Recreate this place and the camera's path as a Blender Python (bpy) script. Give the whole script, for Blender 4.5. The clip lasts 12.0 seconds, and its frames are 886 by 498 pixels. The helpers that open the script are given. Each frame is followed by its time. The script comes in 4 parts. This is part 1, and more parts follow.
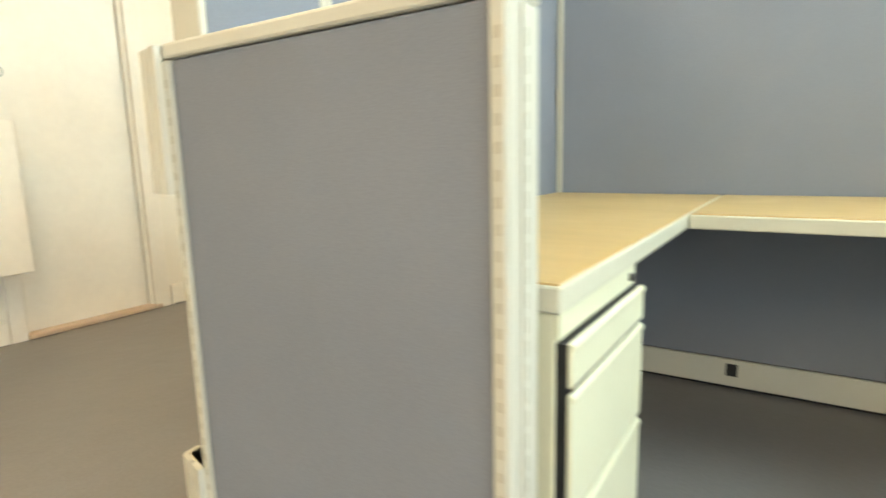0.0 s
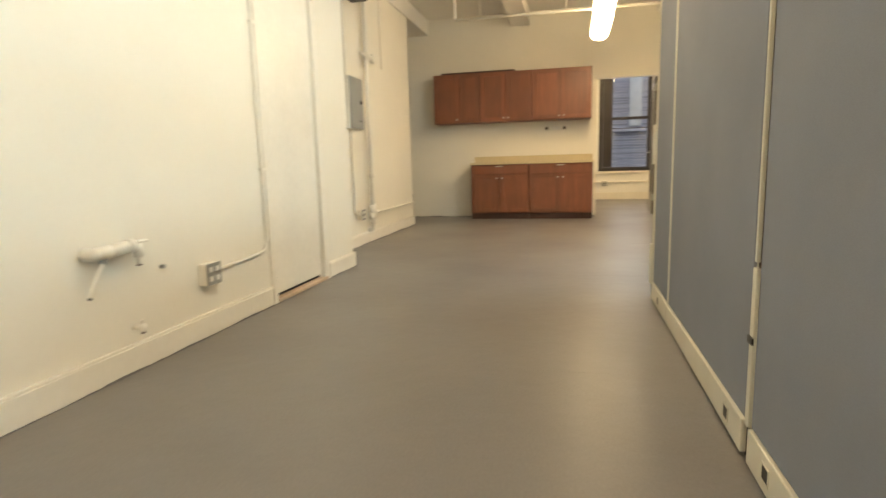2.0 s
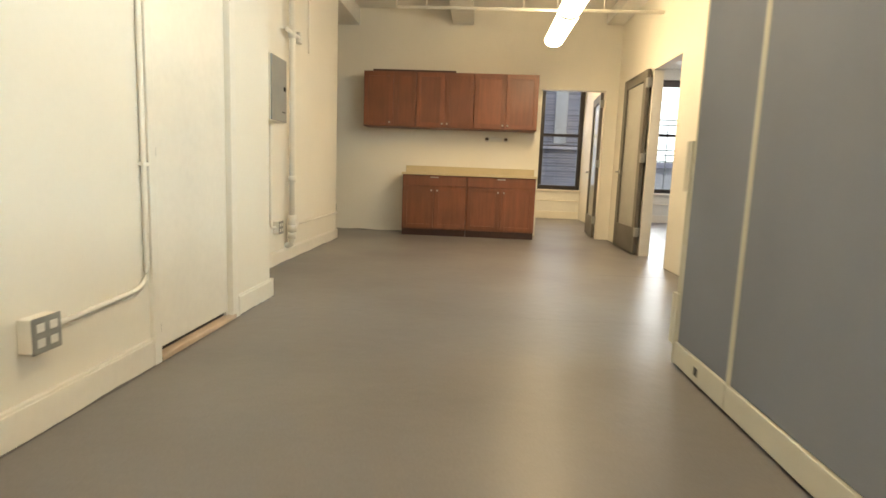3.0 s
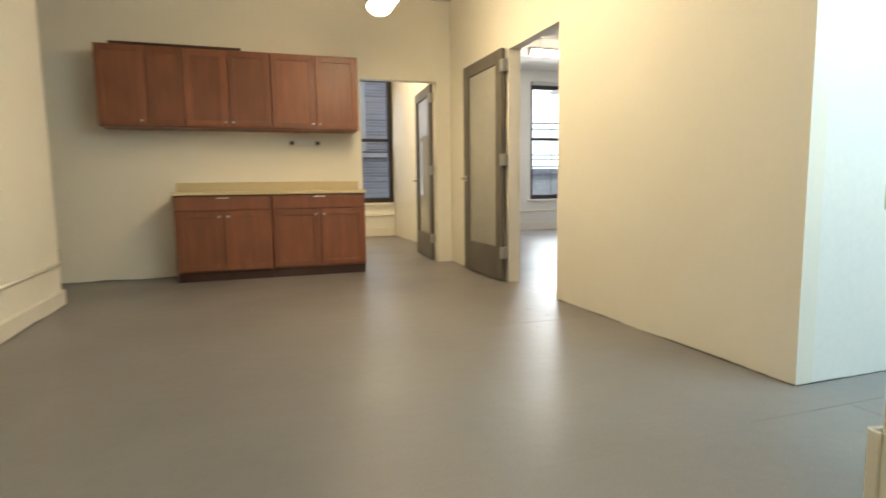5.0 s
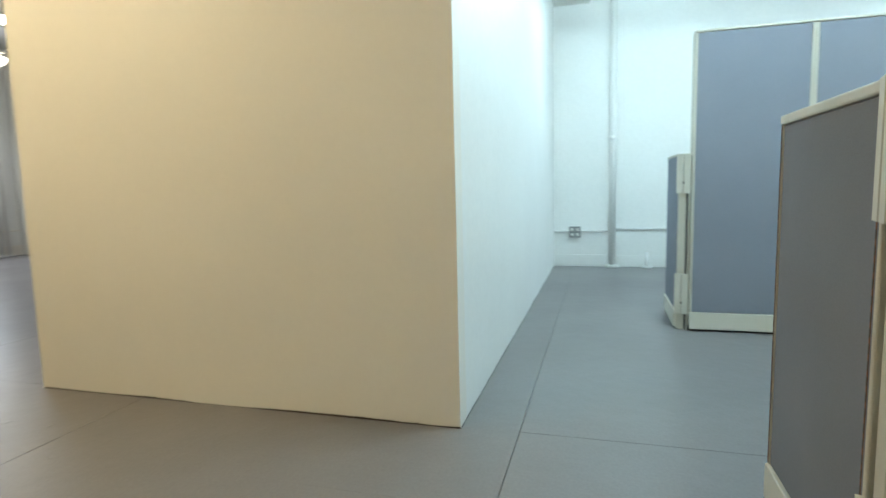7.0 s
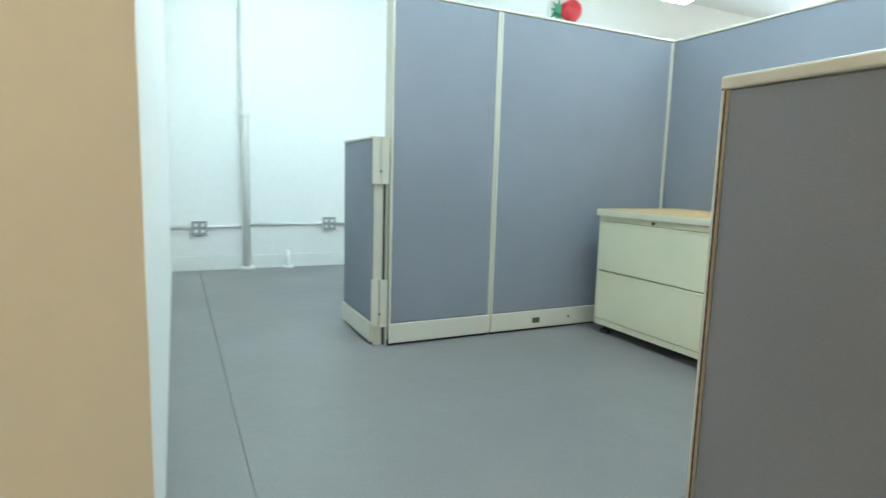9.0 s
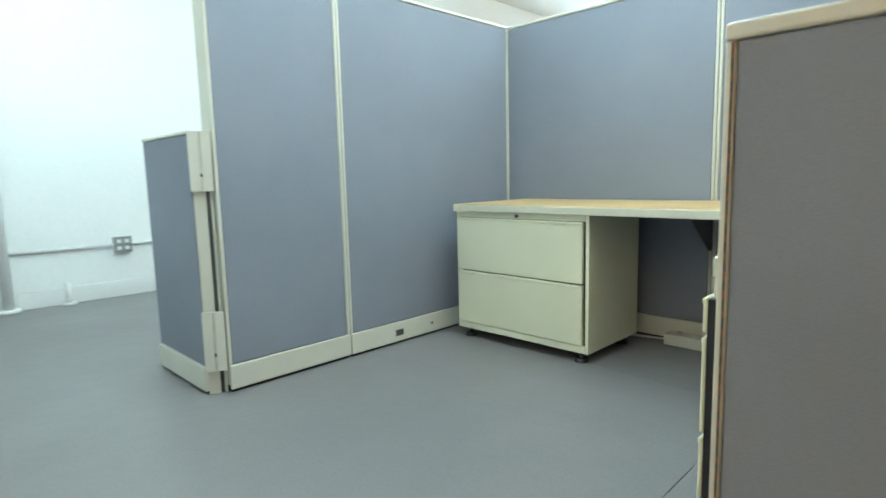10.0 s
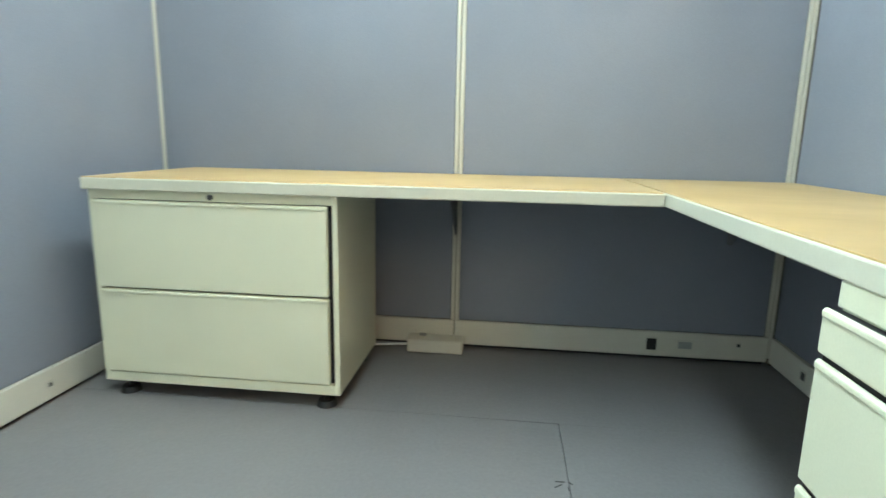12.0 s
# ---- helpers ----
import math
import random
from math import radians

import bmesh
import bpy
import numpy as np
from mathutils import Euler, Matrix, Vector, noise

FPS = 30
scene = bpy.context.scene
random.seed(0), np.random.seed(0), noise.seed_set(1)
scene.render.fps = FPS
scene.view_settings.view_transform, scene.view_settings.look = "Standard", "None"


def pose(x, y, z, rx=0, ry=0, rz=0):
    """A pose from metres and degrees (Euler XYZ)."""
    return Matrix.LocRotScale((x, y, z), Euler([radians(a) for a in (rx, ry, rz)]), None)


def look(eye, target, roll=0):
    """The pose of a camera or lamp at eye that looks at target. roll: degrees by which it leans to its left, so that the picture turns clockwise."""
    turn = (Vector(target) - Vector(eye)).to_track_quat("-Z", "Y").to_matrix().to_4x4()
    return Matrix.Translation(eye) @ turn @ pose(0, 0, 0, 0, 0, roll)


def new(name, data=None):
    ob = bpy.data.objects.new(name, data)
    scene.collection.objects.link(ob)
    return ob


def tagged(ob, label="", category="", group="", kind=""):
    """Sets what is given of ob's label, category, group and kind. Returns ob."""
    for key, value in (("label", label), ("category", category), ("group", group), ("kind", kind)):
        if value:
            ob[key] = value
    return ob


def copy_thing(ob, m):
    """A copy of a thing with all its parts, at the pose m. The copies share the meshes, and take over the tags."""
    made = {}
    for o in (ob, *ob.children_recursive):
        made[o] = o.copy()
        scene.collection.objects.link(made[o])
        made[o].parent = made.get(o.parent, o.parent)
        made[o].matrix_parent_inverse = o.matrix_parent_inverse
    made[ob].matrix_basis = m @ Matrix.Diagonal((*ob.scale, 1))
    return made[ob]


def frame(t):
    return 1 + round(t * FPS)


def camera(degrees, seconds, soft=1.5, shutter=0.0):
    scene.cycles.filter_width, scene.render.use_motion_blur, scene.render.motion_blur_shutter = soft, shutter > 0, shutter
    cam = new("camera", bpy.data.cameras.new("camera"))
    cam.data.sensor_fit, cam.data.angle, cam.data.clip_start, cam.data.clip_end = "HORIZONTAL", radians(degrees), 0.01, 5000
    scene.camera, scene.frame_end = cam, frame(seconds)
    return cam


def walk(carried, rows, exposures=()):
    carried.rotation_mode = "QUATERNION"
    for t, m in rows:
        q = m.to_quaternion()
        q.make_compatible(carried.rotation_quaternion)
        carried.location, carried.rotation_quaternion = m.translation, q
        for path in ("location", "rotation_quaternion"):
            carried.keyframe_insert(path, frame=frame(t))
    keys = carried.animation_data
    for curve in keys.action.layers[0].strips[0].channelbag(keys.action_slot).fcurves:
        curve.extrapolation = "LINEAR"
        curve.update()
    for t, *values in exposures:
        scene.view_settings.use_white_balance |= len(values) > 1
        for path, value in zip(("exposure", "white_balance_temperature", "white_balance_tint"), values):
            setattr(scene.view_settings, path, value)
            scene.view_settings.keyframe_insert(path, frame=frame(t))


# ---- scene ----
cam = camera(77.2, 12.0, soft=1.5, shutter=0.4)
# seconds, place, turn (degrees)
PATH = [
    (0, 2.986, 1.071, 0.918, 80.46, 1.46, 32.89),
    (0.2, 2.863, 1.090, 0.913, 80.89, 0.82, 35.76),
    (0.5, 2.578, 1.121, 0.912, 82.02, -0.76, 37.39),
    (0.8, 2.287, 1.113, 0.909, 82.15, 0.45, 32.20),
    (1, 2.099, 1.180, 0.915, 81.86, 0.87, 29.52),
    (1.5, 1.800, 1.432, 0.885, 79.41, 0.72, 24.04),
    (2, 1.489, 1.728, 0.899, 81.33, 1.54, 12.96),
    (2.5, 1.305, 2.131, 0.896, 81.42, 0.81, 5.83),
    (2.7, 1.152, 2.343, 0.911, 81.58, -0.86, 4.73),
    (4.3, 0.684, 3.930, 0.910, 84.88, 0.30, -3.32),
    (4.5, 0.635, 4.106, 0.926, 82.38, 1.27, -8.74),
    (5, 0.669, 4.628, 0.928, 83.59, 0.78, -18.61),
    (5.5, 0.708, 5.085, 0.917, 85.64, 0.11, -32.63),
    (6, 0.789, 5.416, 0.918, 84.86, 2.06, -46.82),
    (6.5, 0.875, 5.647, 0.933, 83.04, -0.12, -60.02),
    (7, 0.953, 5.917, 0.941, 83.60, 1.40, -74.15),
    (7.5, 1.105, 6.101, 0.932, 81.25, 1.66, -83.69),
    (7.7, 1.210, 6.157, 0.937, 81.42, 0.49, -88.63),
    (9.3, 2.076, 6.413, 0.900, 82.86, -1.04, -122.12),
    (9.5, 2.163, 6.419, 0.915, 82.99, -0.55, -126.71),
    (10, 2.385, 6.349, 0.895, 82.69, 1.44, -135.13),
    (10.5, 2.630, 6.207, 0.885, 80.19, 3.34, -142.79),
    (11, 2.865, 6.073, 0.885, 81.11, 1.80, -155.79),
    (11.5, 3.055, 5.909, 0.879, 80.79, -0.43, -163.82),
    (12, 3.178, 5.745, 0.881, 79.00, -1.12, -173.28),
]
# seconds, stops, kelvin, tint
EXPOSURES = [(0, 0.1, 7480, 13), (0.5, 0.06, 7600, 16), (1, -0.14, 7650, 15), (1.5, 0.02, 7350, 15), (2.5, 0.1, 7000, 14), (4.5, -0.02, 6550, 12), (5.5, -0.17, 6450, 10), (6.0, -0.34, 6350, 10), (6.5, -0.44, 6200, 9), (7, -0.44, 6050, 8), (7.5, -0.44, 6050, 9), (9.5, -0.2, 6450, 10), (10.0, -0.16, 6480, 10), (10.5, -0.05, 6680, 12), (11.5, -0.01, 6750, 13), (12, 0.06, 6750, 14)]
walk(cam, [(t, pose(*p)) for t, *p in PATH], EXPOSURES)

# ---- world, lights, exposure ----
WARM, COOL = (1.0, 0.775, 0.45), (0.66, 0.92, 1.0)
world = bpy.data.worlds.new("world")
scene.world = world
world.use_nodes = True
sky = world.node_tree.nodes.new("ShaderNodeTexSky")
sky.sky_type, sky.sun_disc = "NISHITA", False
sky.sun_elevation, sky.sun_rotation = radians(40), radians(150)
world.node_tree.links.new(sky.outputs[0], world.node_tree.nodes["Background"].inputs[0])
world.node_tree.nodes["Background"].inputs[1].default_value = 0.12
sun = new("sun", bpy.data.lights.new("sun", "SUN"))
sun.data.energy, sun.data.angle, sun.data.color = 2.5, radians(0.5), (1, 0.95, 0.88)
sun.matrix_world = look((0, 0, 30), (4, 14, 5))


def window_light(name, x, y, z, w, h, target, power, colour):
    """An area lamp that stands in a window opening for the light of the sky."""
    ob = new(name, bpy.data.lights.new(name, "AREA"))
    ob.data.shape, ob.data.size, ob.data.size_y = "RECTANGLE", w, h
    ob.data.energy, ob.data.color = power, colour
    ob.matrix_world = look((x, y, z), target)
    return ob


window_light("window_light", 6.7, 15.2, 1.75, 1.1, 2.0, (6.2, 8, -1.5), 74, (0.95, 0.97, 1.0))
# added at the unseen third window to brighten the office
window_light("window_light", 4.85, 15.2, 1.75, 0.9, 2.0, (5.3, 11, 0.3), 55, (0.95, 0.97, 1.0))
window_light("window_light", 2.7, 15.2, 1.75, 1.0, 2.0, (2.5, 11, 0.9), 8, (0.75, 0.85, 1.0))
# lamps in the two added east openings, for cool light on the cubicles
window_light("window_light", 7.36, -1.6, 1.8, 1.6, 1.9, (4.0, -0.5, 0.9), 90, (0.74, 0.9, 1.0))
window_light("window_light", 7.36, 0.7, 1.8, 1.6, 1.9, (4.0, 2.0, 0.9), 90, (0.74, 0.9, 1.0))


# ---- materials ----
def material(name, base, rough=0.5, metal=0.0, grain=60.0, vary=0.06, bump=0.0, stain=0.0, stain_scale=1.3, spec=0.5, stretch=(1, 1, 1), coat=0.0, each=0.0, swell=0.0):
    """A principled material: fine grain and broad stains in world metres, with relief."""
    m = bpy.data.materials.new(name)
    m.use_nodes = True
    nt = m.node_tree
    n, l = nt.nodes, nt.links
    b = n["Principled BSDF"]
    b.inputs["Roughness"].default_value, b.inputs["Metallic"].default_value = rough, metal
    b.inputs["Specular IOR Level"].default_value, b.inputs["Coat Weight"].default_value = spec, coat
    geo = n.new("ShaderNodeNewGeometry")
    mp = n.new("ShaderNodeMapping")
    mp.inputs["Scale"].default_value = stretch
    l.new(geo.outputs["Position"], mp.inputs["Vector"])
    fine = n.new("ShaderNodeTexNoise")
    fine.inputs["Scale"].default_value, fine.inputs["Detail"].default_value = grain, 4
    broad = n.new("ShaderNodeTexNoise")
    broad.inputs["Scale"].default_value, broad.inputs["Detail"].default_value = stain_scale, 5
    l.new(mp.outputs[0], fine.inputs["Vector"])
    l.new(geo.outputs["Position"], broad.inputs["Vector"])
    r1 = n.new("ShaderNodeMapRange")
    r1.inputs["From Min"].default_value, r1.inputs["From Max"].default_value = 0.3, 0.7
    r1.inputs["To Min"].default_value, r1.inputs["To Max"].default_value = 1 - vary, 1 + vary
    l.new(fine.outputs[0], r1.inputs["Value"])
    r2 = n.new("ShaderNodeMapRange")
    r2.inputs["From Min"].default_value, r2.inputs["From Max"].default_value = 0.35, 0.7
    r2.inputs["To Min"].default_value, r2.inputs["To Max"].default_value = 1.0, 1 - stain
    l.new(broad.outputs[0], r2.inputs["Value"])
    mul = n.new("ShaderNodeMath")
    mul.operation = "MULTIPLY"
    l.new(r1.outputs[0], mul.inputs[0])
    l.new(r2.outputs[0], mul.inputs[1])
    if each:
        info, r3, mul2 = n.new("ShaderNodeObjectInfo"), n.new("ShaderNodeMapRange"), n.new("ShaderNodeMath")
        r3.inputs["To Min"].default_value, r3.inputs["To Max"].default_value = 1 - each, 1 + each
        l.new(info.outputs["Random"], r3.inputs["Value"])
        mul2.operation = "MULTIPLY"
        l.new(mul.outputs[0], mul2.inputs[0])
        l.new(r3.outputs[0], mul2.inputs[1])
        mul = mul2
    mix = n.new("ShaderNodeMix")
    mix.data_type, mix.blend_type = "RGBA", "MULTIPLY"
    mix.inputs["Factor"].default_value = 1.0
    mix.inputs[6].default_value = (*base, 1)
    l.new(mul.outputs[0], mix.inputs[7])
    l.new(mix.outputs[2], b.inputs["Base Color"])
    rr = n.new("ShaderNodeMapRange")
    rr.inputs["To Min"].default_value, rr.inputs["To Max"].default_value = max(0.02, rough - 0.08), min(1, rough + 0.1)
    l.new(broad.outputs[0], rr.inputs["Value"])
    l.new(rr.outputs[0], b.inputs["Roughness"])
    if bump:
        bp = n.new("ShaderNodeBump")
        bp.inputs["Strength"].default_value, bp.inputs["Distance"].default_value = bump, 0.002
        l.new(fine.outputs[0], bp.inputs["Height"])
        l.new(bp.outputs[0], b.inputs["Normal"])
        if swell:
            wide, bp2 = n.new("ShaderNodeTexNoise"), n.new("ShaderNodeBump")
            wide.inputs["Scale"].default_value, wide.inputs["Detail"].default_value = 11.0, 3
            l.new(geo.outputs["Position"], wide.inputs["Vector"])
            bp2.inputs["Strength"].default_value, bp2.inputs["Distance"].default_value = swell, 0.02
            l.new(wide.outputs[0], bp2.inputs["Height"])
            l.new(bp2.outputs[0], bp.inputs["Normal"])
    return m


def glow(name, colour, strength):
    m = bpy.data.materials.new(name)
    m.use_nodes = True
    b = m.node_tree.nodes["Principled BSDF"]
    b.inputs["Base Color"].default_value = (0.8, 0.8, 0.8, 1)
    b.inputs["Emission Color"].default_value, b.inputs["Emission Strength"].default_value = (*colour, 1), strength
    return m


def clear_glass(name, colour=(0.9, 0.95, 0.95), rough=0.0):
    m = bpy.data.materials.new(name)
    m.use_nodes = True
    n, l = m.node_tree.nodes, m.node_tree.links
    tr = n.new("ShaderNodeBsdfTransparent")
    tr.inputs[0].default_value = (*colour, 1)
    gl = n.new("ShaderNodeBsdfGlossy")
    gl.inputs["Roughness"].default_value = rough
    fr = n.new("ShaderNodeFresnel")
    mx = n.new("ShaderNodeMixShader")
    l.new(fr.outputs[0], mx.inputs[0])
    l.new(tr.outputs[0], mx.inputs[1])
    l.new(gl.outputs[0], mx.inputs[2])
    l.new(mx.outputs[0], n["Material Output"].inputs[0])
    return m


WALL = material("wall_paint", (0.80, 0.77, 0.69), 0.55, grain=45, vary=0.008, bump=0.05, stain=0.04)
WALL_WHITE = material("white_wall_paint", (0.80, 0.80, 0.77), 0.5, grain=35, vary=0.02, bump=0.10, stain=0.03)
TRIM = material("trim_gloss_paint", (0.80, 0.77, 0.70), 0.35, grain=25, vary=0.02, bump=0.1, stain=0.05, stain_scale=4)
CEIL = material("ceiling_paint", (0.78, 0.77, 0.73), 0.7, grain=30, vary=0.03, bump=0.15, stain=0.05)
FLOOR = material("painted_floor", (0.196, 0.186, 0.187), 0.35, grain=90, vary=0.05, bump=0.06, stain=0.12, stain_scale=0.9, swell=0.09, spec=0.25)
GROOVE = material("floor_joint", (0.06, 0.06, 0.06), 0.8, grain=80, vary=0.2)
WOOD_SILL = material("bare_wood_threshold", (0.57, 0.44, 0.33), 0.6, grain=40, vary=0.10, stretch=(1, 0.1, 1), stain=0.2, stain_scale=6)
FABRIC = material("blue_grey_fabric", (0.228, 0.244, 0.288), 0.9, grain=420, vary=0.05, bump=0.13, stain=0.09, spec=0.1, stretch=(0.35, 0.35, 1.6), stain_scale=2.0)
CREAM = material("cream_metal_paint", (0.60, 0.58, 0.50), 0.42, grain=200, vary=0.02, bump=0.06, stain=0.05, stain_scale=5)
PUTTY = material("putty_trim", (0.56, 0.54, 0.46), 0.45, grain=200, vary=0.02, bump=0.05, stain=0.05, stain_scale=5)
# darker putty: shade in slots and cap creases, put into the colour
PUTTY_DARK = material("shaded_putty", (0.46, 0.43, 0.35), 0.6, grain=200, vary=0.05)
# shade of the bracket gaps, put into a darker putty
PUTTY_SHADE = material("putty_gap_shade", (0.22, 0.19, 0.15), 0.6, grain=200, vary=0.05)
CABINET = material("pale_green_cream_steel", (0.70, 0.69, 0.518), 0.4, grain=260, vary=0.02, bump=0.08, stain=0.04, stain_scale=4)
LAMINATE = material("tan_laminate", (0.57, 0.375, 0.155), 0.33, grain=26, vary=0.045, stretch=(0.25, 1, 1), stain=0.10, stain_scale=3)
EDGE = material("cream_edge_band", (0.62, 0.60, 0.48), 0.4, grain=120, vary=0.02, stain=0.05, stain_scale=5)
CHERRY = material("cherry_veneer", (0.205, 0.070, 0.032), 0.38, grain=24, vary=0.15, stretch=(1, 1, 0.10), bump=0.05, stain=0.18, stain_scale=3, each=0.16)
CHERRY_DARK = material("dark_cherry_kick", (0.055, 0.020, 0.012), 0.5, grain=30, vary=0.15, stain=0.1)
COUNTER = material("beige_counter", (0.58, 0.48, 0.30), 0.35, grain=160, vary=0.08, stain=0.06, stain_scale=5)
STEEL_DARK = material("dark_grey_steel", (0.13, 0.13, 0.14), 0.5, grain=90, vary=0.05, stain=0.1, stain_scale=6)
CHROME = material("brushed_nickel", (0.62, 0.60, 0.56), 0.28, 1.0, grain=120, vary=0.05)
DOOR_GREY = material("taupe_door_paint", (0.115, 0.105, 0.090), 0.4, grain=60, vary=0.05, bump=0.05, stain=0.08, stain_scale=3)
STEEL_GREY = material("grey_enamel", (0.30, 0.31, 0.30), 0.4, grain=90, vary=0.03, stain=0.08, stain_scale=5)
BLACK = material("black_plastic", (0.012, 0.012, 0.013), 0.45, grain=100, vary=0.1)
WINDOW_BROWN = material("dark_bronze_frame", (0.025, 0.020, 0.020), 0.4, grain=60, vary=0.1, stain=0.1)
OUTLET_GREY = material("outlet_steel", (0.33, 0.34, 0.33), 0.35, 0.6, grain=80, vary=0.05)
PLASTIC_WHITE = material("white_plastic", (0.75, 0.74, 0.70), 0.4, grain=60, vary=0.02)
RED = material("red_plastic", (0.55, 0.02, 0.03), 0.4, grain=60, vary=0.08, stain=0.1, stain_scale=12)
GREEN = material("green_felt", (0.05, 0.22, 0.13), 0.7, grain=80, vary=0.15)
GLASS = clear_glass("window_glass")
FILM_GLASS = material("frosted_film_glass", (0.37, 0.37, 0.34), 0.40, grain=15, vary=0.03, stain=0.16, coat=0.7)
FACADE = material("brick_facade", (0.33, 0.335, 0.43), 0.8, grain=6, vary=0.2, stain=0.35, stain_scale=0.5, stretch=(0.4, 0.4, 4), each=0.22)
MORTAR = material("pale_mortar", (0.42, 0.42, 0.51), 0.85, grain=9, vary=0.12, stain=0.25, stain_scale=0.6)
FACADE_PALE = material("pale_facade", (0.55, 0.56, 0.60), 0.8, grain=5, vary=0.1, stain=0.2, stain_scale=0.4)
JOINT_DARK = material("dark_floor_gap", (0.05, 0.042, 0.035), 0.8, grain=70, vary=0.2)
BROWN_GAP = material("dark_brown_metal_and_gap", (0.085, 0.060, 0.042), 0.6, grain=80, vary=0.1)
EDGE_RED = material("reddish_edge_groove", (0.20, 0.085, 0.05), 0.6, grain=80, vary=0.1)
SOCKET_DARK = material("dark_socket", (0.06, 0.06, 0.06), 0.4, grain=80, vary=0.05)
SKY_GLOW = glow("hazy_sky", (0.95, 0.98, 1.0), 2.2)
TUBE_WARM = glow("warm_lamp_diffuser", WARM, 26.5)
TUBE_KITCHEN = glow("bright_warm_lamp_diffuser", WARM, 37.0)
FAN_BOWL = glow("fan_light_bowl", (1.0, 0.86, 0.66), 9.0)
TUBE_COOL = glow("added_cool_diffuser", COOL, 44.0)
TUBE_PALE = glow("pale_lamp_diffuser", (1.0, 0.84, 0.64), 38.0)

# ---- building helpers ----
ORIGIN = {}


def thing(name, at, label, category, group="", kind=""):
    ob = new(name)
    ob.location = at
    ob.empty_display_size = 0.1
    ORIGIN[ob] = Vector(at)
    return tagged(ob, label, category, group, kind)


def mesh_ob(name, bm, mat, origin=(0, 0, 0)):
    bmesh.ops.translate(bm, verts=bm.verts, vec=-Vector(origin))
    bmesh.ops.recalc_face_normals(bm, faces=bm.faces)
    me = bpy.data.meshes.new(name)
    bm.to_mesh(me)
    bm.free()
    me.materials.append(mat)
    return new(name, me)


def part(name, bm, mat, parent, label="", smooth=False):
    """One mesh, given in world metres, as a part under a thing or a part."""
    at = ORIGIN.get(parent, Vector((0, 0, 0)))
    ob = mesh_ob(name, bm, mat, at)
    ob.parent = parent
    ORIGIN[ob] = at
    if smooth:
        for p in ob.data.polygons:
            p.use_smooth = True
    if label:
        tagged(ob, label)
    return ob


def structure(name, bm, mat, label="", category=""):
    ob = mesh_ob(name, bm, mat)
    ORIGIN[ob] = Vector((0, 0, 0))
    return tagged(ob, label, category or name.split("_")[0], kind="structure")


def box(x0, y0, z0, x1, y1, z1, bevel=0.0, bm=None, seg=2):
    """A box between two corners, its edges rounded."""
    made = bmesh.new()
    bmesh.ops.create_cube(made, size=1)
    sx, sy, sz = abs(x1 - x0), abs(y1 - y0), abs(z1 - z0)
    bmesh.ops.scale(made, vec=(sx, sy, sz), verts=made.verts)
    bmesh.ops.translate(made, vec=((x0 + x1) / 2, (y0 + y1) / 2, (z0 + z1) / 2), verts=made.verts)
    if bevel:
        bmesh.ops.bevel(made, geom=made.edges[:], offset=min(bevel, 0.45 * min(sx, sy, sz)), segments=seg, affect="EDGES", profile=0.5)
    return join(bm, made)


def join(bm, made):
    if bm is None:
        return made
    me = bpy.data.meshes.new("tmp")
    made.to_mesh(me)
    bm.from_mesh(me)
    bpy.data.meshes.remove(me)
    made.free()
    return bm


def tube(points, radius, bm=None, sides=12):
    """A round pipe along points, with mitred bends."""
    made = bmesh.new()
    pts = [Vector(p) for p in points]
    rings = []
    for i, p in enumerate(pts):
        a = (p - pts[i - 1]).normalized() if i else (pts[1] - p).normalized()
        b = (pts[i + 1] - p).normalized() if i < len(pts) - 1 else a
        d = (a + b).normalized()
        up = Vector((0, 0, 1)) if abs(d.z) < 0.9 else Vector((0, 1, 0))
        u = d.cross(up).normalized()
        v = d.cross(u).normalized()
        stretch = 1 / max(0.5, a.dot(d))
        rings.append([made.verts.new(p + (u * math.cos(k) + v * math.sin(k)) * radius * (stretch if len(pts) > 2 else 1)) for k in [2 * math.pi * j / sides for j in range(sides)]])
    for r, s in zip(rings, rings[1:]):
        for j in range(sides):
            made.faces.new((r[j], r[(j + 1) % sides], s[(j + 1) % sides], s[j]))
    made.faces.new(rings[0])
    made.faces.new(rings[-1])
    return join(bm, made)


def bend(a, corner, b, r=0.06, n=5):
    """Points of a pipe's rounded bend from a over corner to b."""
    a, corner, b = Vector(a), Vector(corner), Vector(b)
    p, q = corner + (a - corner).normalized() * r, corner + (b - corner).normalized() * r
    return [a] + [(p * (1 - t) ** 2 + corner * 2 * t * (1 - t) + q * t * t) for t in [i / n for i in range(n + 1)]] + [b]


def prism(profile, axis, a, b, bm=None):
    """A solid of the given profile, drawn along an axis from a to b. Profile points are the other two coordinates, in order."""
    made = bmesh.new()

    def put(u, v, w):
        return {"x": (w, u, v), "y": (u, w, v), "z": (u, v, w)}[axis]
    lo = [made.verts.new(put(u, v, a)) for u, v in profile]
    hi = [made.verts.new(put(u, v, b)) for u, v in profile]
    n = len(profile)
    made.faces.new(lo)
    made.faces.new(hi)
    for i in range(n):
        made.faces.new((lo[i], lo[(i + 1) % n], hi[(i + 1) % n], hi[i]))
    return join(bm, made)


# ---- large structure ----
CEILING = 3.27
LX, RX = -0.46, -0.88          # face of the near and of the far stretch of the west wall
KY = 11.12                     # face of the kitchen wall
BX, BY = 2.964, 6.44           # faces of the partition box
EX = 7.44                      # face of the east wall
OY = 15.1                      # face of the outer wall

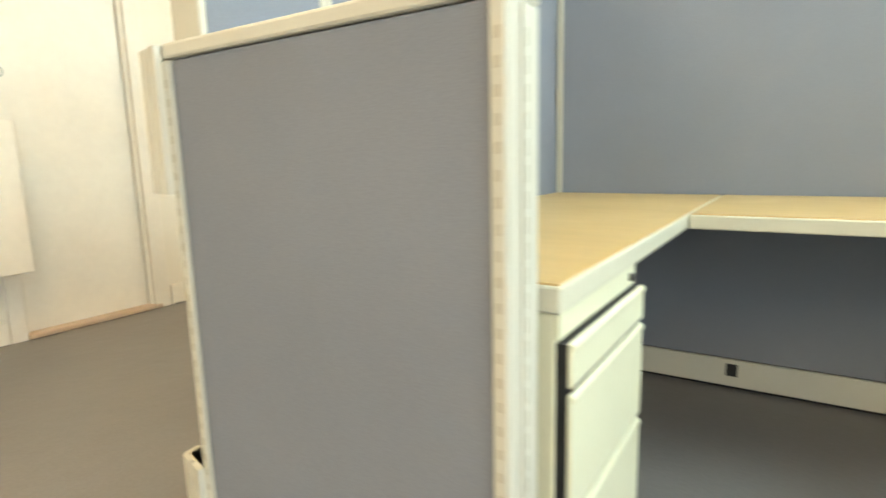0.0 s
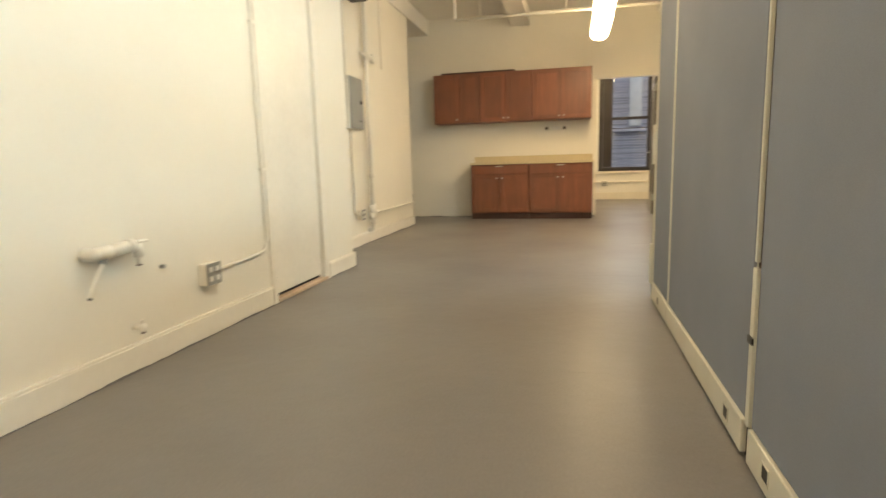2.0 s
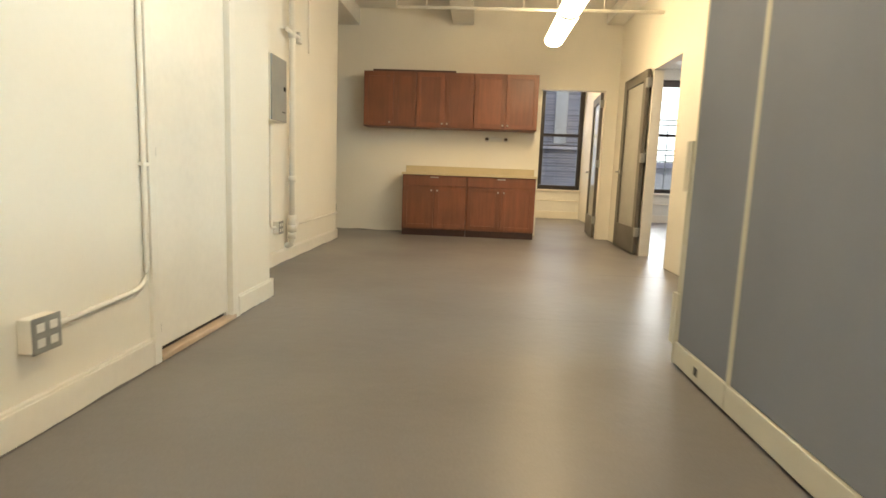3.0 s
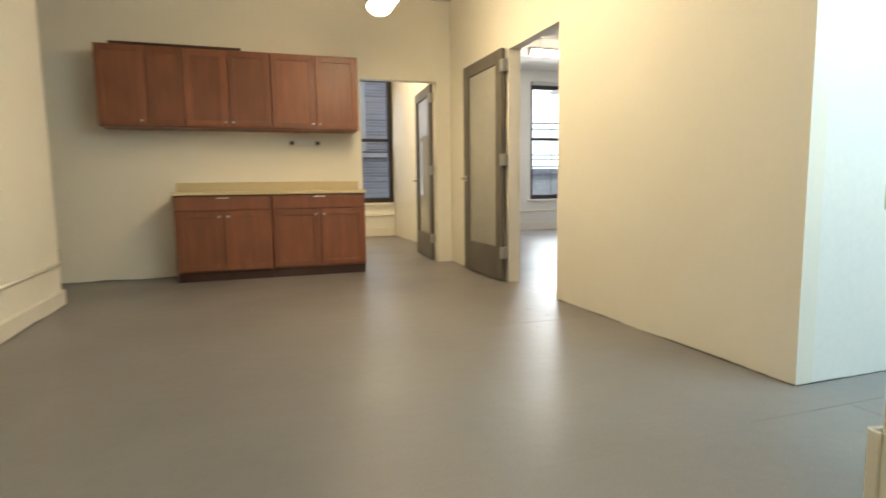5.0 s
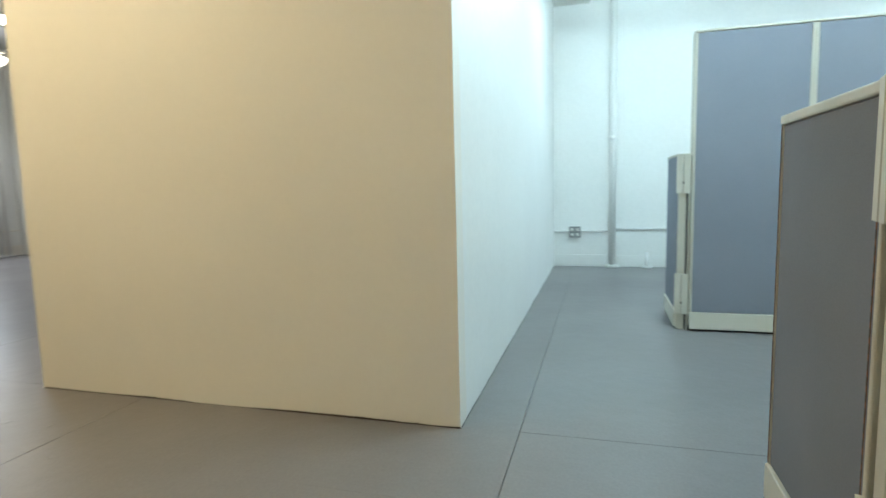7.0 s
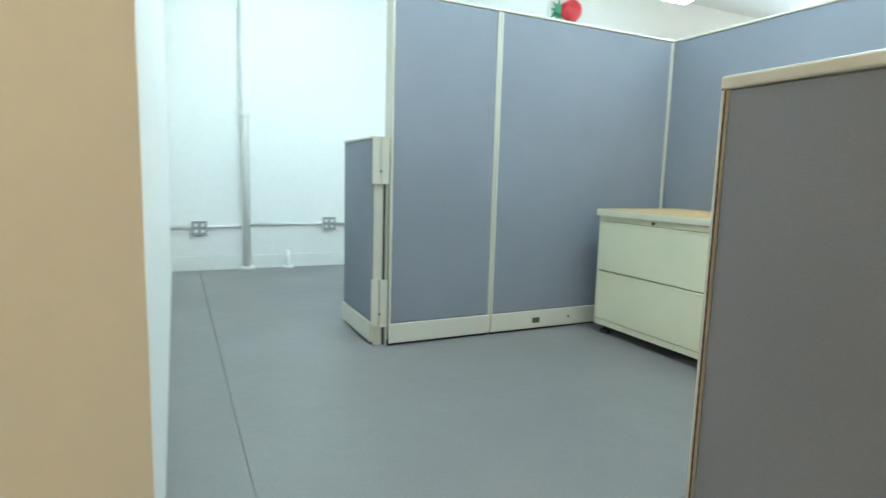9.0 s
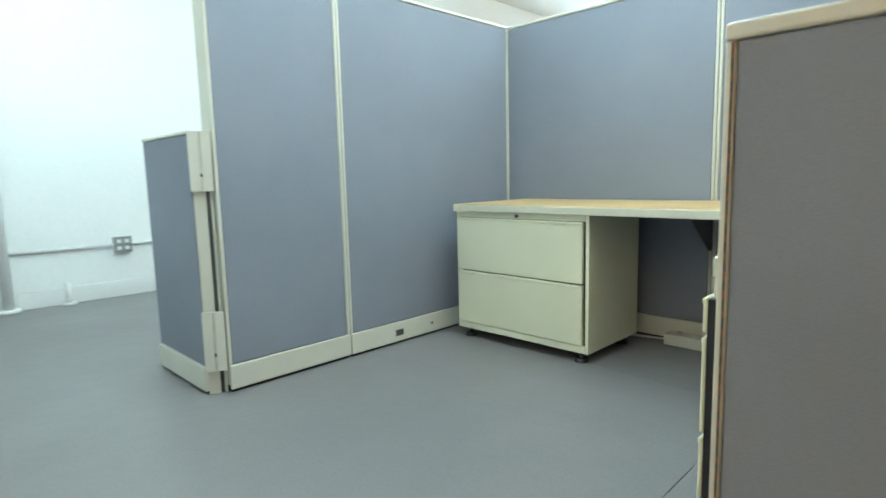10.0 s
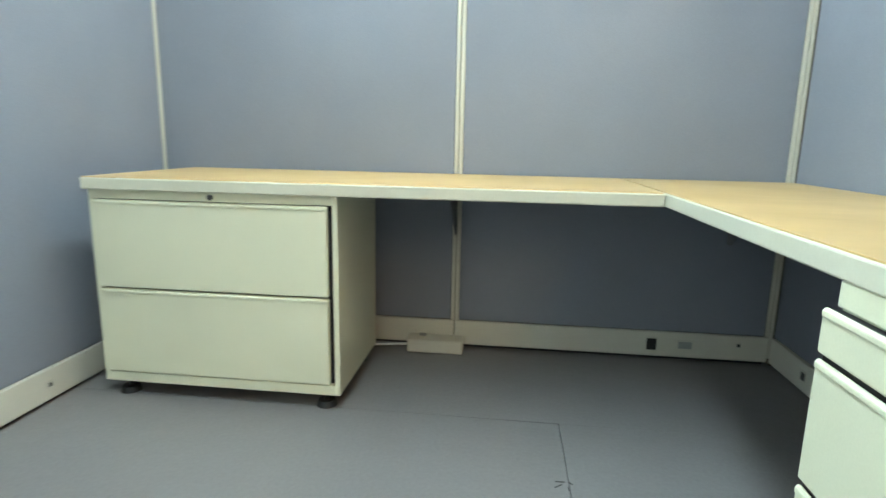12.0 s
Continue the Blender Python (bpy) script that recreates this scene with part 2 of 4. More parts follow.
# floor slabs, parted by saw-cut joints
sub = box(-3.2, -4.2, -0.30, 9.2, 15.4, -0.02)
structure("ground", sub, GROOVE, "dark concrete below the floor paint", "ground")
floor = structure("floor", box(-3.1, -4.1, -0.02, 9.1, 15.35, -0.012), GROOVE, "grey painted floor with saw-cut joints", "floor")
JX, G = 2.985, 0.0013


def slab(pts):
    part("floor_slab", prism(pts, "z", -0.012, 0.0), FLOOR, floor)


structure("ceiling", box(-3.2, -4.2, CEILING, 9.2, 15.4, CEILING + 0.2), CEIL, "cream painted plaster ceiling", "ceiling")


def wall(name, x0, y0, x1, y1, z0=0.0, z1=CEILING, mat=None, label=""):
    return structure(name, box(x0, y0, z0, x1, y1, z1), mat or WALL, label or "smooth cream painted plaster wall", "wall")


F = 0.0004                     # joints of the hall, filled with paint
slab([(-3.1, -4.1), (9.1, -4.1), (9.1, 4.075 - G), (JX - G, 4.075 - G), (JX - G, 4.075 - F), (-3.1, 4.075 - F)])
slab([(-3.1, 4.075 + F), (JX - G, 4.075 + F), (JX - G, 6.213 - 0.0013), (2.45, 6.213 - 0.0013), (2.45, 6.18 - F), (-3.1, 6.18 - F)])
slab([(-3.1, 6.18 + F), (2.45, 6.18 + F), (2.45, 7.958 - 0.002), (2.12, 7.958 - 0.002), (2.12, 7.958 - F), (-3.1, 7.958 - F)])
slab([(JX + G, 4.075 + G), (9.1, 4.075 + G), (9.1, 6.213 - 0.0013), (JX + G, 6.213 - 0.0013)])
slab([(2.45 + 0.0004, 6.213 + 0.0013), (9.1, 6.213 + 0.0013), (9.1, 7.958 - 0.002), (2.45 + 0.0004, 7.958 - 0.002)])
slab([(-3.1, 7.958 + F), (2.12, 7.958 + F), (2.12, 7.958 + 0.002), (3.0 - G, 7.958 + 0.002), (3.0 - G, 15.35), (-3.1, 15.35)])
slab([(3.0 + G, 7.958 + 0.002), (9.1, 7.958 + 0.002), (9.1, 9.70 - G), (3.0 + G, 9.60 - G)])
slab([(3.0 + G, 9.60 + G), (9.1, 9.70 + G), (9.1, 15.35), (3.0 + G, 15.35)])
# west wall with two doorways
D1, D2, DH = (2.25, 2.985), (5.05, 5.80), 2.17
bm = box(LX - 0.14, -4.0, 0, LX, D1[0], CEILING)
box(LX - 0.14, D1[1], 0, LX, D2[0], CEILING, bm=bm)
box(LX - 0.14, D2[1], 0, LX, 6.43, CEILING, bm=bm)
box(LX - 0.14, D1[0], DH + 0.35, LX, D1[1], CEILING, bm=bm)
box(LX - 0.14, D2[0], DH + 0.055, LX, D2[1], CEILING, bm=bm)
box(RX, 6.29, 0, LX - 0.14, 6.43, CEILING, bm=bm)
structure("wall_west", bm, WALL, "cream painted plaster wall with two doorways", "wall")
wall("wall_west_2", RX - 0.14, 6.43, RX, 9.90)
wall("wall_west_3", -1.9, 9.76, RX - 0.14, 9.90)
wall("wall_west_4", -2.0, 9.90, -1.9, KY)
# kitchen wall with a doorway
bm = box(-2.0, KY, 0, 1.865, KY + 0.12, CEILING)
box(2.785, KY, 0, 3.32, KY + 0.12, CEILING, bm=bm)
box(1.865, KY, 2.185, 2.785, KY + 0.12, CEILING, bm=bm)
structure("wall_kitchen", bm, WALL, "cream painted kitchen wall with a doorway", "wall")
# partition between hall and office, with a doorway
bm = box(BX, BY, 0, BX + 0.1, 8.57, CEILING)
box(BX, 9.47, 0, BX + 0.1, KY, CEILING, bm=bm)
box(BX, 8.57, 2.19, BX + 0.1, 9.47, CEILING, bm=bm)
structure("wall_partition", bm, WALL, "cream painted partition wall with an open doorway", "wall")
wall("wall_partition_2", BX + 0.1, BY, 7.9, BY + 0.1, mat=WALL_WHITE, label="white painted partition wall in daylight")
wall("wall_partition_3", 3.22, KY + 0.12, 3.32, OY)
# east wall; its two window openings are unseen, added to let cool light in
W_E = [(-2.4, -0.8), (-0.1, 1.5)]
bm = box(EX, -4.0, 0, EX + 0.25, BY, 0.85)
box(EX, -4.0, 2.75, EX + 0.25, BY, CEILING, bm=bm)
for a, b in ((-4.0, W_E[0][0]), (W_E[0][1], W_E[1][0]), (W_E[1][1], BY)):
    box(EX, a, 0.85, EX + 0.25, b, 2.75, bm=bm)
structure("wall_east", bm, WALL_WHITE, "white painted plaster wall with surface conduit", "wall")
wall("wall_south", -3.1, -4.1, EX + 0.25, -4.0)
wall("wall_west_5", LX - 0.9, 1.9, LX - 0.8, 6.3)
wall("wall_office_east", 7.8, BY + 0.1, 7.9, OY, mat=WALL_WHITE)
wall("wall_store_west", 0.6, KY + 0.12, 0.7, OY)
# outer wall with windows
W2, W3 = (6.12, 7.30), (2.12, 3.28)
bm = box(0.6, OY, 0, 7.9, OY + 0.3, 0.64)
box(0.6, OY, 3.05, 7.9, OY + 0.3, CEILING, bm=bm)
for a, b in ((0.6, W3[0] - 0.05), (3.218, 4.3), (5.4, W2[0]), (W2[1], 7.9)):
    box(a, OY, 0.64, b, OY + 0.3, 3.05, bm=bm)
structure("wall_outer", bm, WALL_WHITE, "white painted outer wall with tall windows", "wall")
# ceiling beams
for i, (a, b, c, d, z) in enumerate(((-1.9, 6.46, -0.86, KY, 3.02), (0.51, 6.6, 0.815, KY, 3.06), (2.72, 6.6, BX, KY, 3.10), (3.33, 12.85, 7.78, 13.15, 2.98), (-0.46, 6.45, BX, 6.75, 2.98))):
    structure("beam_%d" % (i + 1), box(a, b, z, c, d, CEILING - 0.002, 0.01), CEIL, "cream painted ceiling beam", "beam")

# baseboards
def baseboard(n, x0, y0, x1, y1, h=0.13, mat=None):
    bm = box(x0, y0, 0.0, x1, y1, h - 0.012, 0.003)
    t = 0.006
    if abs(x1 - x0) < abs(y1 - y0):
        box(x0, y0, h - 0.014, x1 - t if x1 > 0 else x1 - t, y1, h, 0.003, bm=bm)
    else:
        box(x0, y0, h - 0.014, x1, y1, h, 0.003, bm=bm)
    return structure("baseboard_%d" % n, bm, mat or TRIM, "cream gloss painted baseboard", "baseboard")


baseboard(1, LX, -4.0, LX + 0.022, 2.165)
baseboard(2, LX, 3.065, LX + 0.022, 4.985)
baseboard(3, LX, 5.885, LX + 0.022, 6.452)
baseboard(4, RX, 6.43, LX + 0.022, 6.452)
baseboard(5, RX, 6.455, RX + 0.022, 9.92)
baseboard(6, EX - 0.022, 5.86, EX, BY, 0.135, WALL_WHITE)
baseboard(7, EX - 0.014, -4.0, EX, 5.74, 0.13, WALL_WHITE)
baseboard(8, 3.33, OY - 0.02, 7.8, OY, 0.16, TRIM)
baseboard(9, 0.7, OY - 0.02, 3.21, OY, 0.16, TRIM)


# casings and thresholds of the two closed doors
def casing(n, y0, y1, w, top, right_w=None):
    bm = box(LX - 0.041, y0 - w, 0, LX + 0.02, y0, top + w, 0.004)
    rw = right_w or w
    box(LX - 0.041, y1, 0, LX + 0.02, y1 + rw, top + w, 0.004, bm=bm)
    box(LX - 0.041, y0, top, LX + 0.018, y1, top + w, 0.004, bm=bm)
    box(LX - 0.041, y0, 0, LX - 0.015, y0 + 0.018, top, 0.002, bm=bm)
    box(LX - 0.041, y1 - 0.018, 0, LX - 0.015, y1, top, 0.002, bm=bm)
    structure("door_casing_%d" % n, bm, TRIM, "cream painted door casing", "trim")
    structure("threshold_%d" % n, box(LX - 0.13, y0 + 0.001, 0.001, LX + 0.025, y1 + 0.04, 0.028, 0.006), WOOD_SILL, "worn bare wood door threshold", "threshold")


casing(1, 2.25, 2.955, 0.075, 2.52, 0.095)
casing(2, 5.05, 5.80, 0.055, DH, 0.075)


def closed_door(name, y0, y1, z0, z1, label, deep=0.042):
    ob = structure(name, box(LX - 0.043 - deep, y0 + 0.02, z0, LX - deep, y1 - 0.02, z1, 0.003), TRIM, label, "door")
    return ob


d1 = closed_door("door_1", 2.25, 2.955, 0.0285, 2.51, "closed flush door painted cream")
bm = bmesh.new()
bmesh.ops.create_cone(bm, segments=24, radius1=0.032, radius2=0.032, depth=0.006, cap_ends=True)
bmesh.ops.rotate(bm, verts=bm.verts, cent=(0, 0, 0), matrix=Matrix.Rotation(radians(90), 3, "Y"))
bmesh.ops.translate(bm, verts=bm.verts, vec=(LX - 0.039, 2.30, 1.40))
ring = part("finger_pull", bm, OUTLET_GREY, d1, "round metal finger pull")
bm = bmesh.new()
bmesh.ops.create_cone(bm, segments=24, radius1=0.024, radius2=0.024, depth=0.006, cap_ends=True)
bmesh.ops.rotate(bm, verts=bm.verts, cent=(0, 0, 0), matrix=Matrix.Rotation(radians(90), 3, "Y"))
bmesh.ops.translate(bm, verts=bm.verts, vec=(LX - 0.037, 2.30, 1.40))
part("cup", bm, TRIM, ring)
d2 = closed_door("door_2", 5.05, 5.80, 0.052, DH - 0.004, "closed flush door painted cream", 0.012)
# black strip put in as the shade of the gap under the door
part("under_gap", box(LX - 0.055, 5.072, 0.0285, LX - 0.030, 5.778, 0.0515), BLACK, d2, "dark gap under the door")
for z in (0.957, 0.15):
    part("latch_hole", box(LX - 0.013, 5.076, z - 0.022, LX - 0.0085, 5.098, z + 0.022, 0.002), BLACK, d2, "dark latch hole")

# uneven dark joints where walls meet the floor paint
def wavy_joint(n, axis, c, a, b, out, high, mat, label):
    bm = bmesh.new()
    steps = int(abs(b - a) / 0.035)
    lo, hi = [], []
    for i in range(steps + 1):
        u = a + (b - a) * i / steps
        h = high * max(0.12, 0.55 + 0.9 * noise.noise((u * 3.1, n * 7.3, 0.0)) + 0.35 * noise.noise((u * 17.0, n, 2.0)))
        p = (c + 0.0015 * out, u) if axis == "y" else (u, c + 0.0015 * out)
        lo.append(bm.verts.new((*p, 0.0)))
        hi.append(bm.verts.new((*p, h)))
    for i in range(steps):
        bm.faces.new((lo[i], lo[i + 1], hi[i + 1], hi[i]))
    structure("trim_joint_%d" % n, bm, mat, label, "trim")


wavy_joint(1, "y", BX, BY, 8.56, -1, 0.008, JOINT_DARK, "dark uneven gap at the foot of the wall")
wavy_joint(2, "x", BY, BX, EX - 0.03, -1, 0.007, JOINT_DARK, "dark uneven gap at the foot of the wall")
wavy_joint(3, "y", LX + 0.022, 3.07, 4.98, 1, 0.012, FLOOR, "grey floor paint smeared on the baseboard")
wavy_joint(4, "y", LX + 0.022, 5.89, 6.45, 1, 0.012, FLOOR, "grey floor paint smeared on the baseboard")
wavy_joint(5, "y", RX + 0.022, 6.46, 9.90, 1, 0.012, FLOOR, "grey floor paint smeared on the baseboard")
wavy_joint(6, "y", LX + 0.022, 0.0, 2.16, 1, 0.012, FLOOR, "grey floor paint smeared on the baseboard")
wavy_joint(7, "x", KY, -1.88, 1.86, -1, 0.014, FLOOR, "grey floor paint smeared on the wall")

# ---- cubicle panels ----
TALL, LOW, BASE = 1.83, 1.11, 0.12


def panel(axis, c0, c1, a, b, h, label, cap=0.016, base=True, group="cubicle panels", posts=(True, True), slots=0):
    """A fabric-covered partition panel: c0..c1 across its thickness, a..b along the axis."""
    def bx(u0, v0, z0, u1, v1, z1, bev=0.003, bm=None):
        return box(v0, u0, z0, v1, u1, z1, bev, bm) if axis == "y" else box(u0, v0, z0, u1, v1, z1, bev, bm)
    mid = (a + b) / 2
    at = ((c0 + c1) / 2, mid, 0) if axis == "y" else (mid, (c0 + c1) / 2, 0)
    ob = thing("cubicle_panel", at, label, "partition", group)
    p, q = (0.016 if k else 0.002 for k in posts)
    part("core", bx(a + p, c0 + 0.014, BASE, b - q, c1 - 0.014, h - cap, 0), PUTTY, ob)
    for u, v in ((c0 + 0.004, c0 + 0.0135), (c1 - 0.0135, c1 - 0.004)):
        part("fabric_face", bx(a + p + 0.001, u, BASE + 0.002, b - q - 0.001, v, h - cap - 0.001, 0.004), FABRIC, ob, "blue-grey woven fabric")
    if posts[0]:
        part("post", bx(a + 0.0005, c0 + 0.001, 0.03, a + p, c1 - 0.001, h - cap, 0.004), PUTTY, ob)
    if posts[1]:
        part("post", bx(b - q, c0 + 0.001, 0.03, b - 0.0005, c1 - 0.001, h - cap, 0.004), PUTTY, ob)
    part("top_cap", bx(a, c0 - 0.002, h - cap + 0.0005, b, c1 + 0.002, h, 0.005), CREAM, ob, "cream top cap")
    if base:
        for u, v in ((c0 - 0.006, c0 + 0.012), (c1 - 0.012, c1 + 0.006)):
            part("raceway_cover", bx(a + 0.002, u, 0.014, b - 0.002, v, BASE, 0.004), CREAM, ob, "cream base raceway cover")
        part("plinth", bx(a + 0.01, c0 + 0.0125, 0.0, b - 0.01, c1 - 0.0125, BASE - 0.001, 0), BLACK, ob)
    return ob


def socket(ob, axis, face, u, z, w=0.05, h=0.034, out=1, mat=None, label="dark raceway socket"):
    """A knock-out or socket on a raceway: face is its plane, out the way it looks."""
    f0, f1 = face - 0.004 * out, face + 0.0025 * out
    lo, hi = min(f0, f1), max(f0, f1)
    t = 0.005
    bm = None
    for (ua, ub, za, zb) in ((u - w / 2 - t, u + w / 2 + t, z + h / 2, z + h / 2 + t), (u - w / 2 - t, u + w / 2 + t, z - h / 2 - t, z - h / 2), (u - w / 2 - t, u - w / 2, z - h / 2, z + h / 2), (u + w / 2, u + w / 2 + t, z - h / 2, z + h / 2)):
        bm = box(lo, ua, za, hi, ub, zb, 0, bm) if axis == "y" else box(ua, lo, za, ub, hi, zb, 0, bm)
    s = part("socket", bm, CREAM, ob, label)
    d0, d1 = (face + 0.0003 * out, face + 0.0012 * out)
    lo, hi = min(d0, d1), max(d0, d1)
    q = box(lo, u - w / 2, z - h / 2, hi, u + w / 2, z + h / 2) if axis == "y" else box(u - w / 2, lo, z - h / 2, u + w / 2, hi, z + h / 2)
    part("insert", q, mat or BLACK, s)


T = "tall blue-grey fabric cubicle panel with cream trim"
PX0, PX1 = 1.995, 2.082
BY0, BY1 = 3.362, 3.448
pa1 = panel("y", PX0, PX1, 4.845, 5.42, TALL, T)
pa2 = panel("y", PX0, PX1, 3.452, 4.843, TALL, T, posts=(False, True))
pb1 = panel("y", PX0, PX1, 2.02, 3.396, TALL, T, posts=(True, False))
pb2 = panel("y", PX0, PX1, 1.70, 2.018, TALL, T)
pk1 = panel("x", BY0, BY1, 2.092, 3.382, TALL, T)
pk2 = panel("x", BY0, BY1, 3.384, 4.682, TALL, T)
pk3 = panel("x", BY0, BY1, 4.738, 6.00, TALL, T)
pc1 = panel("y", 4.66, 4.76, 4.755, 5.385, TALL, T)
pc2 = panel("y", 4.66, 4.76, 3.452, 4.753, TALL, T)
pd1 = panel("y", 4.66, 4.76, 1.712, 3.358, TALL, T)
LW = "low blue-grey fabric wing panel with cream cap"
wa = panel("x", 5.362, 5.448, 2.088, 2.688, LOW, LW, cap=0.026)
wb = panel("x", 1.620, 1.706, 2.088, 2.715, LOW, LW, cap=0.026)
wc = panel("x", 5.392, 5.465, 4.715, 5.262, LOW, LW, cap=0.014, posts=(False, False))
for u in (3.62, 5.133):
    socket(pa2 if u < 4.8 else pa1, "y", PX0 - 0.006, u, 0.065, 0.045, 0.04, -1)
socket(pa2, "y", PX1 + 0.006, 3.72, 0.07, 0.03, 0.03, 1)
for u in (3.23, 2.92):
    socket(pb1, "y", PX0 - 0.006, u, 0.07, 0.045, 0.04, -1)
socket(pk1, "x", BY1 + 0.006, 2.555, 0.066, 0.04, 0.05, 1)
socket(pk1, "x", BY1 + 0.006, 2.42, 0.068, 0.055, 0.03, 1, OUTLET_GREY, "grey raceway knock-out")
socket(pk1, "x", BY1 + 0.006, 2.21, 0.08, 0.014, 0.014, 1)
socket(pk1, "x", BY0 - 0.006, 2.80, 0.08, 0.04, 0.05, -1)
socket(pc2, "y", 4.654, 4.435, 0.062, 0.055, 0.034, -1, SOCKET_DARK)
socket(pc2, "y", 4.654, 4.19, 0.066, 0.014, 0.014, -1)

# slotted uprights on the wings' edges
def slotted(ob, x0, x1, y0, y1, z0, z1, out, pitch=0.03, w=0.008, h=0.013, mat=None):
    """A thin upright with a column of slots; it lies flat on a face that looks along out ('x' or 'y', +1 or -1)."""
    s = part("slotted_upright", box(x0, y0, z0, x1, y1, z1, 0.001), PUTTY, ob, "slotted upright")
    ax, sg = out
    n = int((z1 - z0) / pitch)
    first = None
    for i in range(n):
        z = z0 + 0.5 * pitch + i * pitch
        if first is None:
            if ax == "y":
                f = y0 if sg < 0 else y1
                first = part("slot", box((x0 + x1) / 2 - w / 2, f - 0.0004, z - h / 2, (x0 + x1) / 2 + w / 2, f + 0.0004, z + h / 2), mat or STEEL_GREY, s)
            else:
                f = x0 if sg < 0 else x1
                first = part("slot", box(f - 0.0004, (y0 + y1) / 2 - w / 2, z - h / 2, f + 0.0004, (y0 + y1) / 2 + w / 2, z + h / 2), mat or STEEL_GREY, s)
        else:
            o = new("slot", first.data)
            o.parent = s
            o.location = (0, 0, i * pitch)


slotted(wb, 2.089, 2.107, 1.6165, 1.620, 0.13, 1.08, ("y", -1), mat=PUTTY_DARK)
slotted(wb, 2.695, 2.713, 1.6165, 1.620, 0.13, 1.08, ("y", -1), mat=PUTTY_DARK)
slotted(wb, 2.715, 2.718, 1.652, 1.674, 0.13, 1.08, ("x", 1), w=0.006, h=0.02, mat=PUTTY_DARK)
# a dark groove with a column of slots runs down each edge strip of the wing before the cubicle
for x in (2.674, 2.1045):
    g = part("edge_groove", box(x, 5.4475, 0.125, x + 0.004, 5.4487, 1.082), EDGE_RED, wa, "dark reddish groove")
    first = part("slot", box(x + 0.0003, 5.4487, 0.14, x + 0.0037, 5.4492, 0.158), SOCKET_DARK, g)
    for k in range(1, 31):
        o = new("slot", first.data)
        o.parent, o.location = g, (0, 0, 0.03 * k)
part("edge_groove", box(2.6875, 5.402, 0.125, 2.6887, 5.407, 1.082), EDGE_RED, wa, "dark reddish groove")
part("edge_groove", box(2.6875, 5.430, 0.125, 2.6887, 5.433, 1.082), SOCKET_DARK, wa, "dark groove")


def corner_bracket(path, label, sunk, l=0.46, r=0.56, back=None):
    """Cream caps that wrap the open corner between a tall panel's edge and a low wing's edge, along path; each flat of
    a cap has a crease down its middle, its shade a darker strip.
    """
    at = [Vector(q) for q in path]
    ob = thing("corner_bracket", (*at[len(at) // 2], 0), label, "bracket", "panel corner brackets")

    def flat(k, u, off):
        a, b = at[k], at[k + 1]
        n = Vector((a.y - b.y, b.x - a.x)).normalized()
        q = a.lerp(b, u) + (n if n.x < 0 or abs(n.x) < 0.3 * abs(n.y) and n.y * (at[-1].y - at[0].y) > 0 else -n) * off
        return (q.x, q.y)

    spans = range(len(at) - 1)
    outer = [flat(k, u, off) for k in spans for u, off in ((0.01, 0.008), (0.42, 0.008), (0.46, 0.002), (0.54, 0.002), (0.58, 0.008), (0.99, 0.008))]
    inner = [flat(k, u, -0.004) for k in reversed(spans) for u in (0.97, 0.03)]
    for z0, z1 in ((0.865, 1.106), (0.105, 0.36)):
        c = part("cap", prism(outer + inner, "z", z0, z1), CREAM, ob)
        zm = z0 + (z1 - z0) * 0.27
        for k in spans:
            part("seam", prism([flat(k, 0.48, 0.0015), flat(k, 0.48, 0.0028), flat(k, 0.52, 0.0028), flat(k, 0.52, 0.0015)], "z", z0 + 0.004, z1 - 0.004), PUTTY_DARK, c)
            part("screw", prism([flat(k, 0.45, 0.001), flat(k, 0.45, 0.0045), flat(k, 0.55, 0.0045), flat(k, 0.55, 0.001)], "z", zm - 0.007, zm + 0.007), SOCKET_DARK, c, "dark screw")
    k, d = len(at) - 2, -sunk
    part("channel_side", prism([flat(k, 0.10, d), flat(k, 0.14, d + 0.008), flat(k, l, d), flat(k, l - 0.01, d - 0.008)], "z", 0.0, 0.863), PUTTY, ob)
    part("channel_side", prism([flat(k, 0.97, d), flat(k, 0.92, d + 0.008), flat(k, r, d), flat(k, r + 0.01, d - 0.008)], "z", 0.0, 0.863), PUTTY, ob)
    # closed here; a dark strip carries the shade of the open gap
    part("channel_back", prism([flat(k, l - 0.06, d - 0.0095), flat(k, l - 0.06, d - 0.0085), flat(k, r + 0.06, d - 0.0085), flat(k, r + 0.06, d - 0.0095)], "z", 0.0, 0.863), back or PUTTY_SHADE, ob, "dark strip for the shaded gap down the corner")
    return ob


CB = "angled cream corner bracket joining a low wing to a tall panel"
corner_bracket([(1.993, 5.424), (1.988, 5.478), (2.086, 5.456)], CB, 0.026)
corner_bracket([(4.664, 5.389), (4.713, 5.464)], CB, 0.014, 0.24, 0.42, SOCKET_DARK)
corner_bracket([(2.006, 1.70), (2.014, 1.632), (2.092, 1.612)], CB, 0.050)

# joint of the back-to-back cubicles on the corridor side
jb = thing("panel_joint", (2.01, 3.405, 0), "putty panel joint with a dark open channel", "joint")
part("channel", box(2.012, 3.3975, 0.0, 2.08, 3.4505, TALL - 0.02), BROWN_GAP, jb)
part("corner_post", box(2.0805, 3.398, 0.03, 2.0915, 3.4515, TALL - 0.02, 0.001), PUTTY, jb)
part("corner_post", box(2.0830, 3.364, 0.03, 2.0915, 3.3965, TALL - 0.02, 0.001), PUTTY, jb)
part("cover", box(1.996, 3.414, 0.11, 2.0115, 3.448, 0.585, 0.003), CREAM, jb)
part("strip", box(1.999, 3.432, 0.60, 2.0115, 3.448, TALL - 0.02, 0.003), PUTTY, jb)
